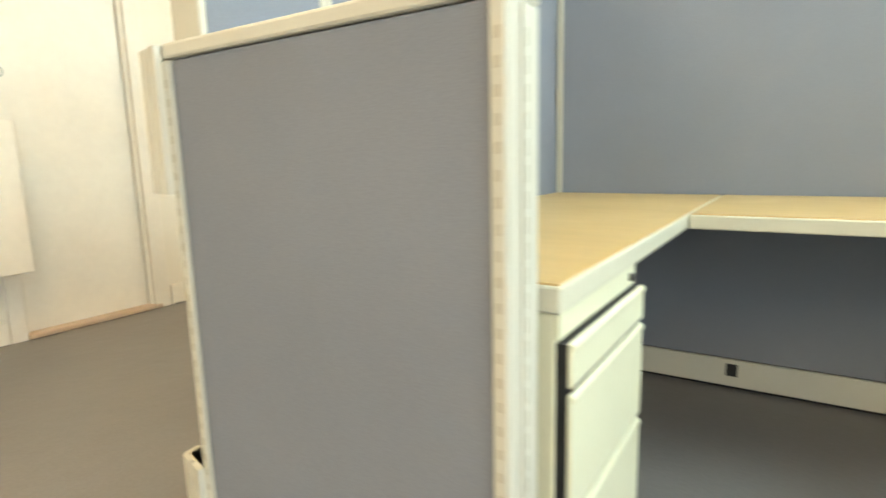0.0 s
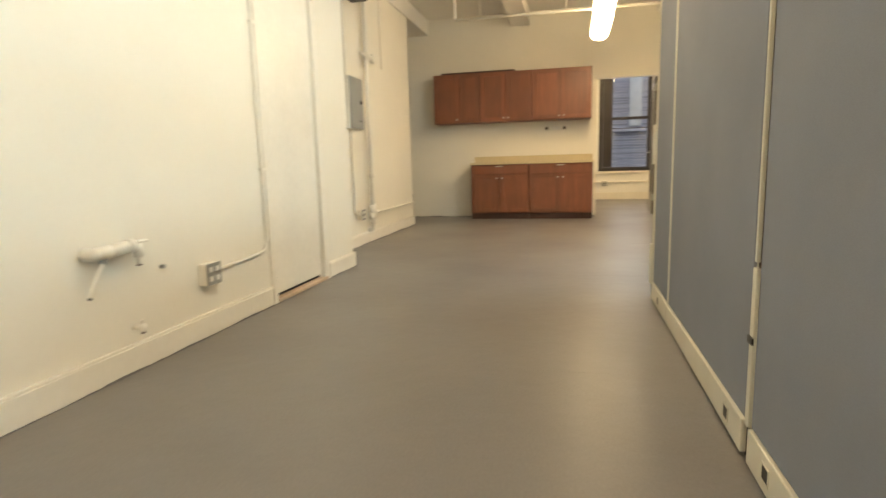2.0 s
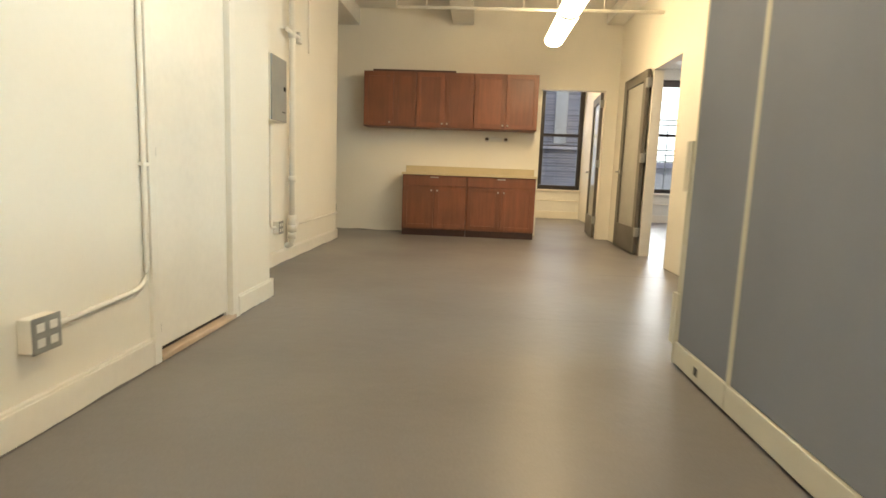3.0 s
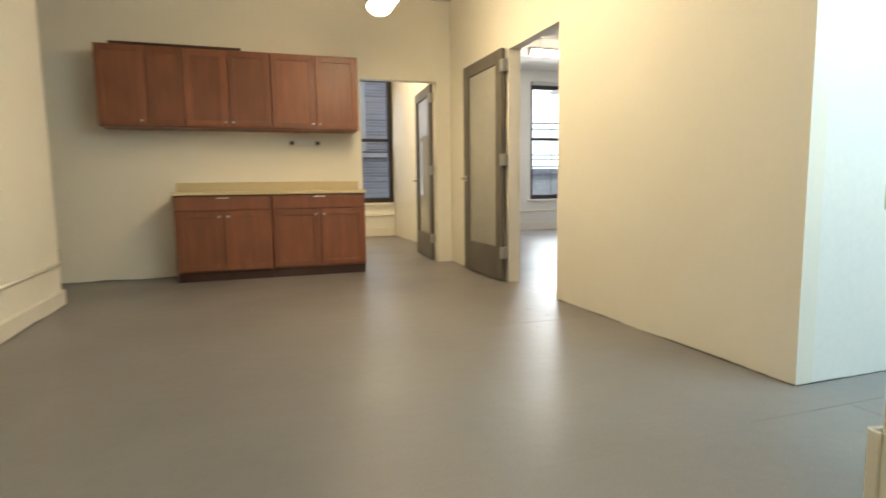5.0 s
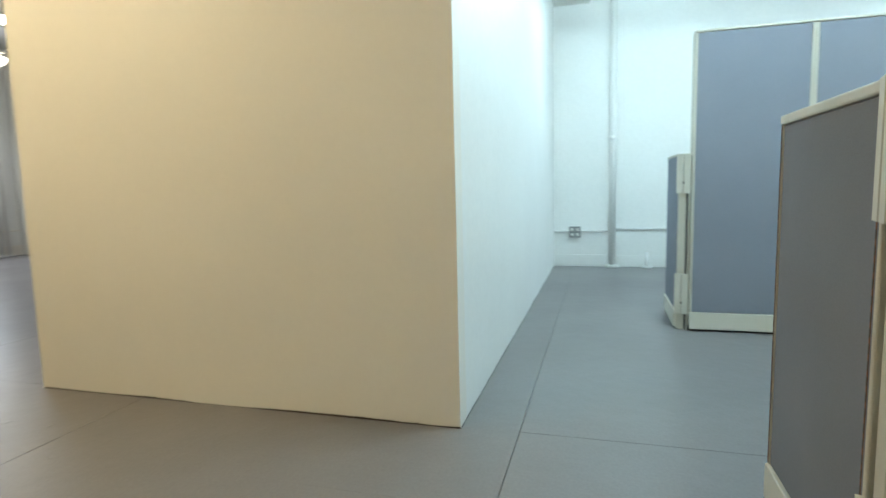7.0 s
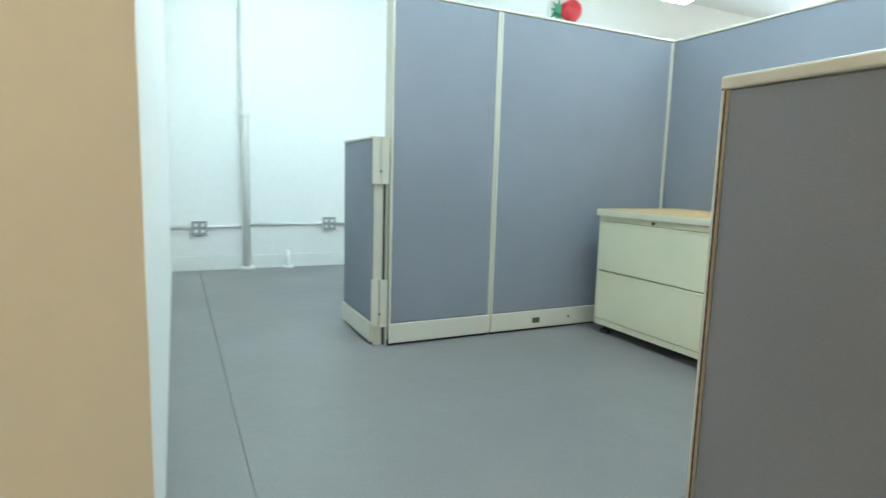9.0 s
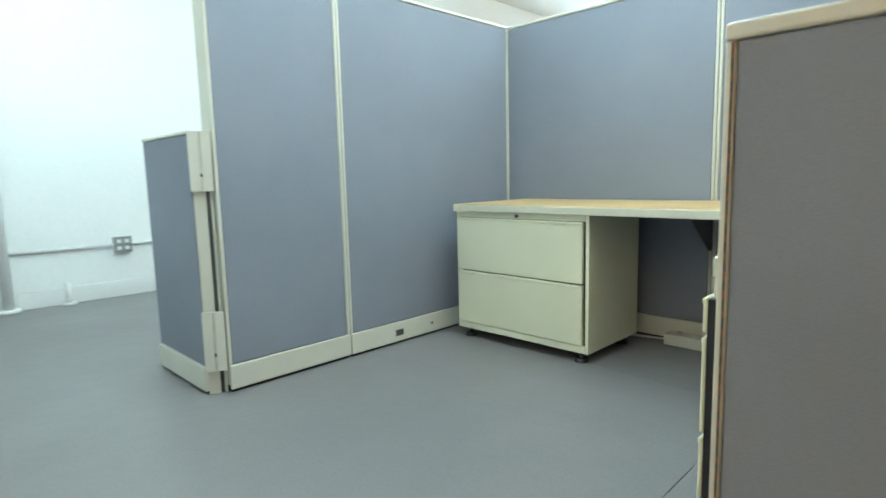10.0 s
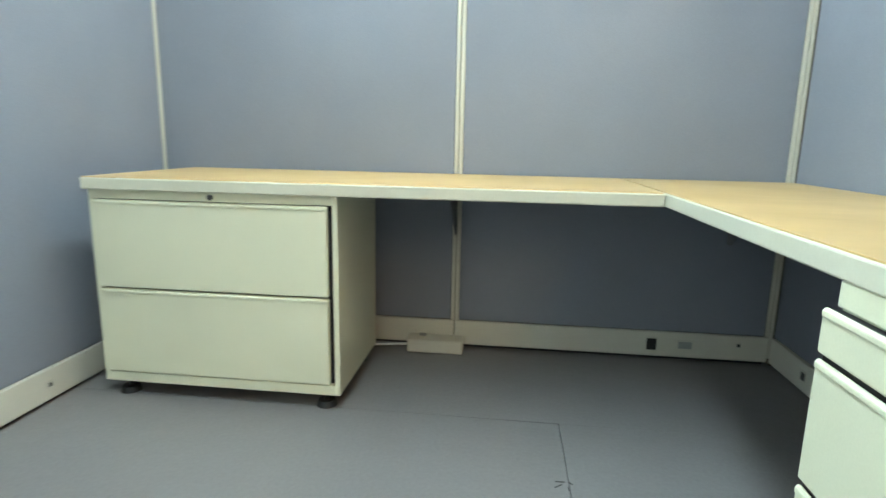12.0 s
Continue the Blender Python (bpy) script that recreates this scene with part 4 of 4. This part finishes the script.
part("elbow", tube([(-0.04, SY, SZ), (-0.04, SY, CEILING)], 0.017), TRIM, sp, smooth=True)

# ---- west wall fittings ----
def outlet_box(name, at, way, w, h, d, label, group):
    """A surface box with a four-socket steel face; way is '+x', '-x' or '-y', the side it looks to."""
    ob = thing(name, (0, 0, 0), label, "outlet", group)
    part("box", box(0.0, -w / 2, -h / 2, d, w / 2, h / 2, 0.004), TRIM if way == "+x" else PLASTIC_WHITE, ob)
    f = part("face_plate", box(d + 0.0003, -w / 2 - 0.002, -h / 2 - 0.002, d + 0.004, w / 2 + 0.002, h / 2 + 0.002, 0.0015), OUTLET_GREY, ob, "steel face plate")
    for sy in (-1, 1):
        for sz in (-1, 1):
            part("socket", box(d + 0.0042, sy * w * 0.23 - 0.016, sz * h * 0.22 - 0.014, d + 0.0065, sy * w * 0.23 + 0.016, sz * h * 0.22 + 0.014, 0.002), PLASTIC_WHITE, f)
    ob.matrix_world = Matrix.Translation(at) @ Matrix.Rotation({"+x": 0, "-x": math.pi, "-y": -math.pi / 2}[way], 4, "Z")
    return ob


outlet_box("outlet", (LX, 4.34, 0.345), "+x", 0.12, 0.115, 0.05, "surface outlet box with steel plate on the cream wall", "hall outlets")
outlet_box("outlet", (RX, 7.68, 0.355), "+x", 0.11, 0.115, 0.055, "surface outlet box beside the heating pipe", "hall outlets")


def conduit(label, pts, r, mat=None, at=None, flat=False):
    ob = thing("conduit", at or pts[0], label, "conduit", "surface conduits")
    part("run", tube(pts, r), mat or TRIM, ob, smooth=True)
    return ob


cx = LX + 0.013
c = conduit("cream painted conduit bent up the wall from an outlet", bend((cx, 4.40, 0.345), (cx, 4.965, 0.375), (cx, 4.965, CEILING), 0.10), 0.011)
for z in (0.9, 1.8, 2.6):
    part("strap", box(LX, 4.945, z - 0.008, LX + 0.027, 4.985, z + 0.008, 0.002), TRIM, c)

st = thing("capped_pipe", (LX, 3.56, 0.6), "white painted waste pipe with a valve and a short hose", "pipe")
px0 = LX + 0.055
part("elbow", tube(bend((LX, 3.585, 0.572), (px0, 3.585, 0.572), (px0, 3.66, 0.575), 0.028), 0.028, sides=18), TRIM, st, smooth=True)
dome = bmesh.new()
bmesh.ops.create_uvsphere(dome, u_segments=18, v_segments=10, radius=0.0295)
bmesh.ops.translate(dome, vec=(px0 - 0.004, 3.588, 0.572), verts=dome.verts)
part("end_cap", dome, TRIM, st, smooth=True)
part("pipe", tube([(px0, 3.60, 0.572), (px0, 3.76, 0.580)], 0.027, sides=18), TRIM, st, smooth=True)
part("collar", tube([(px0, 3.752, 0.5795), (px0, 3.785, 0.581)], 0.031, sides=18), TRIM, st, smooth=True)
part("valve_body", tube([(px0, 3.815, 0.588), (px0, 3.815, 0.525)], 0.021, sides=16), TRIM, st, smooth=True)
part("spindle", tube([(px0, 3.78, 0.578), (px0, 3.83, 0.578)], 0.015), TRIM, st, smooth=True)
part("valve_stem", tube([(px0, 3.815, 0.526), (px0, 3.815, 0.492)], 0.012), TRIM, st, smooth=True)
part("outlet_tip", tube([(px0, 3.815, 0.4925), (px0, 3.815, 0.487)], 0.0125), CHERRY_DARK, st, "rusty valve tip")
part("handle", box(px0 - 0.016, 3.80, 0.588, px0 + 0.016, 3.872, 0.600, 0.004), TRIM, st)
part("hose_clamp", tube([(px0, 3.625, 0.552), (px0, 3.615, 0.528)], 0.016), STEEL_GREY, st, "grey hose clamp")
part("hose", tube([(px0, 3.625, 0.545), (px0 + 0.004, 3.605, 0.515), (px0 + 0.006, 3.575, 0.475), (px0 + 0.006, 3.550, 0.435), (px0 + 0.005, 3.532, 0.402)], 0.0095), TRIM, st, smooth=True)
part("hose_end", tube([(px0 + 0.005, 3.532, 0.4025), (px0 + 0.005, 3.529, 0.395)], 0.0088), BLACK, st)
sv = thing("shutoff_valve", (LX, 3.80, 0.2), "small white painted shut-off valve low on the wall", "valve")
part("stub", tube([(LX, 3.80, 0.20), (LX + 0.05, 3.80, 0.20)], 0.012), TRIM, sv, smooth=True)
knob = bmesh.new()
bmesh.ops.create_uvsphere(knob, u_segments=14, v_segments=8, radius=0.021)
bmesh.ops.scale(knob, vec=(0.9, 0.9, 1.0), verts=knob.verts)
bmesh.ops.translate(knob, vec=(LX + 0.05, 3.80, 0.20), verts=knob.verts)
part("knob", knob, TRIM, sv, smooth=True)
part("stem", tube([(LX + 0.05, 3.80, 0.215), (LX + 0.05, 3.80, 0.236)], 0.008), TRIM, sv)
part("tip", tube([(LX + 0.05, 3.80, 0.183), (LX + 0.05, 3.80, 0.174)], 0.010), CHERRY_DARK, sv, "rusty tip")
pc = thing("pipe_plug", (LX, 4.01, 0.45), "small painted pipe plug in the wall", "pipe")
part("plug", tube([(LX, 4.01, 0.445), (LX + 0.020, 4.01, 0.445)], 0.010), STEEL_GREY, pc)

# wall cabinets beside the first door
lc = thing("wall_cabinet", (-0.30, 1.7, 0.43), "cream painted steel wall cabinet with a lock", "cabinet")
part("body", box(LX, 1.15, 0.395, -0.285, 2.245, 1.138, 0.004), TRIM, lc)
part("door", box(-0.284, 1.15, 0.39, -0.265, 2.258, 1.143, 0.004), TRIM, lc)
part("lock", tube([(-0.265, 1.80, 0.762), (-0.254, 1.80, 0.762)], 0.012), STEEL_GREY, lc)
part("latch", box(-0.35, 2.245, 0.945, -0.315, 2.272, 0.99, 0.004), BLACK, lc, "dark side latch")
part("clasp", box(-0.274, 1.80, 1.12, -0.250, 1.836, 1.175, 0.008), CREAM, lc)
uc = thing("wall_cabinet", (-0.30, 2.0, 1.17), "cream painted breaker cabinet with a red lever on its side", "cabinet")
part("body", box(LX, 1.84, 1.176, -0.33, 2.172, 1.462, 0.005), TRIM, uc)
# brown block that carries the shade of the gap between the boxes
part("shelf", box(LX, 1.845, 1.1445, -0.36, 2.15, 1.1755), BROWN_GAP, uc, "shaded gap with loose wires below the box, drawn as a brown block")
# the hood's shading is put into its grey colour
tray = prism([(-0.34, 1.492), (-0.285, 1.488), (-0.272, 1.476), (-0.285, 1.464), (-0.34, 1.4625)], "y", 1.885, 2.135)
part("hood", tray, STEEL_GREY, uc, "rounded hood over the lower box, its shading put into the grey")
part("upper_box", box(LX, 1.885, 1.4935, -0.325, 2.145, 2.05, 0.005), TRIM, uc)
knob = bmesh.new()
bmesh.ops.create_uvsphere(knob, u_segments=16, v_segments=10, radius=0.019)
bmesh.ops.scale(knob, vec=(1, 1.1, 0.85), verts=knob.verts)
bmesh.ops.translate(knob, vec=(-0.287, 2.150, 1.478), verts=knob.verts)
lv = part("lever", knob, CREAM, uc, "cream lever hub", smooth=True)
part("lever_grip", tube([(-0.287, 2.166, 1.508), (-0.287, 2.182, 1.545), (-0.287, 2.206, 1.602)], 0.0075), RED, lv, "red lever grip", smooth=True)
part("lever_neck", tube([(-0.287, 2.152, 1.490), (-0.287, 2.162, 1.520)], 0.006), CHROME, lv)
part("rod", tube([(-0.40, 2.182, 1.17), (-0.40, 2.182, 2.05)], 0.009), TRIM, uc, smooth=True)
for z in (1.25, 1.62, 1.90):
    part("rod_clip", box(-0.415, 2.168, z - 0.010, -0.385, 2.196, z + 0.010, 0.003), TRIM, uc)
structure("trim_post", box(LX + 0.001, 1.785, 1.145, -0.36, 1.836, 2.60, 0.004), WOOD_SILL, "bare wood upright beside the breaker cabinet", "trim")

# electrical panel and pipes in the recess
ep = thing("electrical_panel", (RX, 7.44, 1.3), "grey enamel electrical panel on the cream wall", "electrical panel")
part("box", box(RX, 7.345, 1.30, -0.795, 7.715, 1.85, 0.004), TRIM, ep)
dd = part("door", box(-0.7945, 7.35, 1.305, -0.780, 7.71, 1.845, 0.005), STEEL_GREY, ep, "grey enamel door")
part("latch", box(-0.7797, 7.63, 1.575, -0.770, 7.67, 1.61, 0.003), BLACK, dd)
part("label", box(-0.7797, 7.59, 1.385, -0.7785, 7.67, 1.395), BLACK, dd)
rx = RX + 0.02
for y, zt in ((7.30, CEILING), (7.40, CEILING)):
    conduit("cream painted conduit rising from the electrical panel", [(rx + 0.01, y, 1.84), (rx + 0.01, y, zt)], 0.016)
conduit("cream painted conduit below the electrical panel", bend((rx, 7.52, 1.30), (rx, 7.52, 0.36), (rx, 7.63, 0.36), 0.06), 0.013)
hp = thing("riser_pipe", (RX + 0.07, 7.96, 0.2), "cream painted riser pipe with fittings", "pipe")
px = RX + 0.065
part("pipe", tube([(px, 7.96, 0.26), (px, 7.96, CEILING)], 0.027), TRIM, hp, smooth=True)
for z, r, h in ((0.80, 0.037, 0.03), (2.15, 0.038, 0.05), (0.40, 0.042, 0.05), (0.32, 0.048, 0.035), (0.25, 0.040, 0.03)):
    part("collar", tube([(px, 7.96, z - h), (px, 7.96, z + h)], r), TRIM, hp, smooth=True)
part("trap", tube(bend((px, 7.96, 0.25), (px, 7.96, 0.15), (RX, 7.96, 0.15), 0.06), 0.03), TRIM, hp, smooth=True)
part("branch", tube([(px, 7.96, 0.36), (px + 0.005, 8.10, 0.36)], 0.022), TRIM, hp, smooth=True)
part("branch", tube([(px, 7.80, 2.15), (px, 8.24, 2.15)], 0.019), TRIM, hp, smooth=True)
part("valve_wheel", tube([(px, 8.16, 2.10), (px, 8.18, 2.20)], 0.03), TRIM, hp)
conduit("cream painted conduit along the wall above the baseboard", [(rx, 8.12, 0.335), (rx, 9.86, 0.345)], 0.012)
conduit("thin cream painted conduit beside the riser pipe", [(rx, 8.62, 2.10), (rx, 8.62, CEILING)], 0.010)
sw = thing("wall_switch", (RX, 9.9, 0.4), "small steel switch box at the wall's corner", "switch")
part("box", box(RX - 0.06, 9.902, 0.36, RX + 0.0, 9.94, 0.46, 0.004), OUTLET_GREY, sw)
hb = thing("wall_heater", (RX + 0.12, 7.43, 2.6), "black unit heater on a white wire bracket", "heater")
part("casing", box(RX + 0.04, 7.22, 2.63, RX + 0.24, 7.64, 2.97, 0.025, seg=3), BLACK, hb)
for k in range(5):
    part("louvre", box(RX + 0.2405, 7.25, 2.67 + 0.055 * k, RX + 0.252, 7.61, 2.70 + 0.055 * k, 0.003), SOCKET_DARK, hb)
wire = [(RX + 0.01, 7.20, 2.58), (RX + 0.265, 7.24, 2.60), (RX + 0.27, 7.42, 2.74), (RX + 0.265, 7.33, 2.80), (RX + 0.27, 7.52, 2.98)]
part("wire_bracket", tube(wire, 0.010), TRIM, hb, "white wire bracket", smooth=True)
part("bracket", tube([(RX, 7.60, 2.90), (RX + 0.06, 7.60, 2.90)], 0.014), TRIM, hb)

# ---- east wall fittings ----
rp = thing("riser_pipe", (EX - 0.06, 5.80, 0), "white painted riser pipe with a floor flange", "pipe")
part("pipe", tube([(EX - 0.06, 5.80, 0.0), (EX - 0.06, 5.80, CEILING)], 0.034), WALL_WHITE, rp, smooth=True)
part("flange", tube([(EX - 0.06, 5.80, 0.0), (EX - 0.06, 5.80, 0.03)], 0.075), WALL_WHITE, rp, smooth=True)
part("collar", tube([(EX - 0.06, 5.80, 1.40), (EX - 0.06, 5.80, 1.45)], 0.042), WALL_WHITE, rp, smooth=True)
ps = thing("pipe_stub", (EX - 0.07, 5.43, 0), "short capped white pipe stub in the floor", "pipe")
part("pipe", tube([(EX - 0.07, 5.43, 0), (EX - 0.07, 5.43, 0.17)], 0.02), WALL_WHITE, ps, smooth=True)
part("flange", tube([(EX - 0.07, 5.43, 0), (EX - 0.07, 5.43, 0.022)], 0.055), WALL_WHITE, ps, smooth=True)
ex = EX - 0.014
conduit("white painted conduit on the east wall", [(ex, BY, 0.40), (ex, 5.84, 0.405)], 0.013, WALL_WHITE)
conduit("white painted conduit on the east wall", [(ex, 5.76, 0.425), (ex, 1.8, 0.425)], 0.013, WALL_WHITE)
outlet_box("outlet", (EX, 6.205, 0.395), "-x", 0.125, 0.125, 0.05, "surface outlet box with steel plate on the white wall", "east outlets")
outlet_box("outlet", (EX, 5.02, 0.425), "-x", 0.125, 0.125, 0.05, "surface outlet box with steel plate on the white wall", "east outlets")
outlet_box("outlet", (2.21, OY, 0.36), "-y", 0.11, 0.10, 0.04, "surface outlet box below the store window", "rear outlets")
outlet_box("outlet", (7.05, OY, 0.40), "-y", 0.11, 0.11, 0.05, "surface outlet box below the office window", "rear outlets")
structure("beam_6", box(7.05, 6.06, 2.88, EX, BY, CEILING - 0.002, 0.006), CEIL, "white painted ceiling duct box", "beam")

# festive decoration high on the east wall
fd = thing("festive_decoration", (7.40, 2.27, 2.6), "red and green festive decoration on the white wall", "decoration")
bm = bmesh.new()
bmesh.ops.create_icosphere(bm, subdivisions=3, radius=0.13)
for v in bm.verts:
    v.co *= 1 + 0.25 * noise.noise(v.co * 9)
bmesh.ops.scale(bm, vec=(0.6, 1, 0.9), verts=bm.verts)
bmesh.ops.translate(bm, verts=bm.verts, vec=(7.36, 2.20, 2.86))
part("bow", bm, RED, fd, "red bow")
for k in range(9):
    a = k * 0.7
    part("leaf", prism([(2.36 + 0.13 * math.cos(a), 2.84 + 0.13 * math.sin(a)), (2.36 + 0.04 * math.cos(a + 1.2), 2.84 + 0.04 * math.sin(a + 1.2)), (2.36 - 0.02 * math.cos(a), 2.84 - 0.02 * math.sin(a)), (2.36 + 0.04 * math.cos(a - 1.2), 2.84 + 0.04 * math.sin(a - 1.2))], "x", 7.36 + 0.006 * k, 7.366 + 0.006 * k), GREEN, fd)
part("backing", box(7.415, 2.10, 2.74, 7.4395, 2.48, 2.94, 0.004), PLASTIC_WHITE, fd)

# ceiling fan in the office
FX, FY = 5.06, 11.6
cf = thing("ceiling_fan", (FX, FY, 2.3), "white ceiling fan with a lit bowl, at rest", "fan")
part("rod", tube([(FX, FY, 2.42), (FX, FY, CEILING)], 0.016), PLASTIC_WHITE, cf, smooth=True)
bm = bmesh.new()
bmesh.ops.create_cone(bm, segments=28, radius1=0.125, radius2=0.075, depth=0.13, cap_ends=True)
bmesh.ops.translate(bm, verts=bm.verts, vec=(FX, FY, 2.36))
part("motor", bm, PLASTIC_WHITE, cf)
bm = bmesh.new()
bmesh.ops.create_uvsphere(bm, u_segments=24, v_segments=12, radius=0.15)
bmesh.ops.delete(bm, geom=[v for v in bm.verts if v.co.z > 0.01], context="VERTS")
bmesh.ops.scale(bm, vec=(1, 1, 0.62), verts=bm.verts)
bmesh.ops.translate(bm, verts=bm.verts, vec=(FX, FY, 2.285))
part("light_bowl", bm, FAN_BOWL, cf, "lit glass bowl", smooth=True)
for k in range(4):
    a = radians(92 + 90 * k)
    turn = Matrix.Translation((FX, FY, 2.315)) @ Matrix.Rotation(a, 4, "Z") @ Matrix.Rotation(radians(11), 4, "X")
    bm = prism([(0.16, -0.045), (0.24, -0.062), (0.70, -0.070), (0.745, -0.045), (0.745, 0.045), (0.70, 0.070), (0.24, 0.062), (0.16, 0.045)], "z", -0.004, 0.004)
    bmesh.ops.transform(bm, matrix=turn, verts=bm.verts)
    blade = part("blade", bm, PLASTIC_WHITE, cf)
    bm = box(0.09, -0.018, -0.010, 0.22, 0.018, -0.0045, 0.002)
    bmesh.ops.transform(bm, matrix=turn, verts=bm.verts)
    part("blade_arm", bm, CHROME, blade)

# pipes in the office corner, strike plate of the office doorway
for x, r in ((7.43, 0.034), (7.56, 0.026)):
    rp = thing("riser_pipe", (x, OY - 0.06, 0), "grey-white painted riser pipe beside the office window", "pipe", "office risers")
    part("pipe", tube([(x, OY - 0.06, 0.0), (x, OY - 0.06, CEILING)], r), WALL_WHITE, rp, smooth=True)
    part("flange", tube([(x, OY - 0.06, 0.0), (x, OY - 0.06, 0.025)], r + 0.03), WALL_WHITE, rp, smooth=True)
sk = thing("strike_plate", (BX + 0.05, 8.57, 1.0), "small dark steel strike plate in the office door jamb", "strike plate")
part("plate", box(BX + 0.012, 8.569, 0.945, BX + 0.062, 8.5735, 1.05, 0.001), STEEL_DARK, sk)
part("latch_hole", box(BX + 0.026, 8.5736, 0.975, BX + 0.048, 8.5742, 1.02), BLACK, sk)

# scuff on the floor
sc = thing("floor_scuff", (3.0, 4.40, 0), "small dark scuffed cross on the floor joint", "scuff")
for k in range(4):
    a = k * 1.7
    part("mark", tube([(2.99 + 0.014 * math.cos(a), 4.40 + 0.012 * math.sin(a), 0.0004), (3.002 + 0.024 * math.cos(a + 0.5), 4.405 + 0.024 * math.sin(a + 0.5), 0.0004)], 0.0016, sides=6), GROOVE, sc)

# lifted flakes of floor paint before the office doorway
FLAKE = material("lifted_floor_paint", (0.20, 0.195, 0.195), 0.46, grain=120, vary=0.15, bump=0.15)
fl = thing("paint_flakes", (2.35, 8.0, 0), "small lifted flakes in the grey floor paint", "flakes")
rnd = random.Random(5)
for x, y, r in ((2.60, 8.33, 0.035), (2.15, 7.74, 0.032), (2.13, 7.60, 0.022), (2.34, 8.06, 0.026), (2.62, 8.10, 0.018), (2.40, 7.83, 0.016)):
    turn = rnd.uniform(0, 3.1)
    pts = []
    for k in range(11):
        a = 2 * math.pi * k / 11
        q = r * rnd.uniform(0.65, 1.1)
        u, v = q * math.cos(a), 0.45 * q * math.sin(a)
        pts.append((x + u * math.cos(turn) - v * math.sin(turn), y + u * math.sin(turn) + v * math.cos(turn)))
    part("flake", prism(pts, "z", 0.0002, 0.0011), FLAKE, fl)
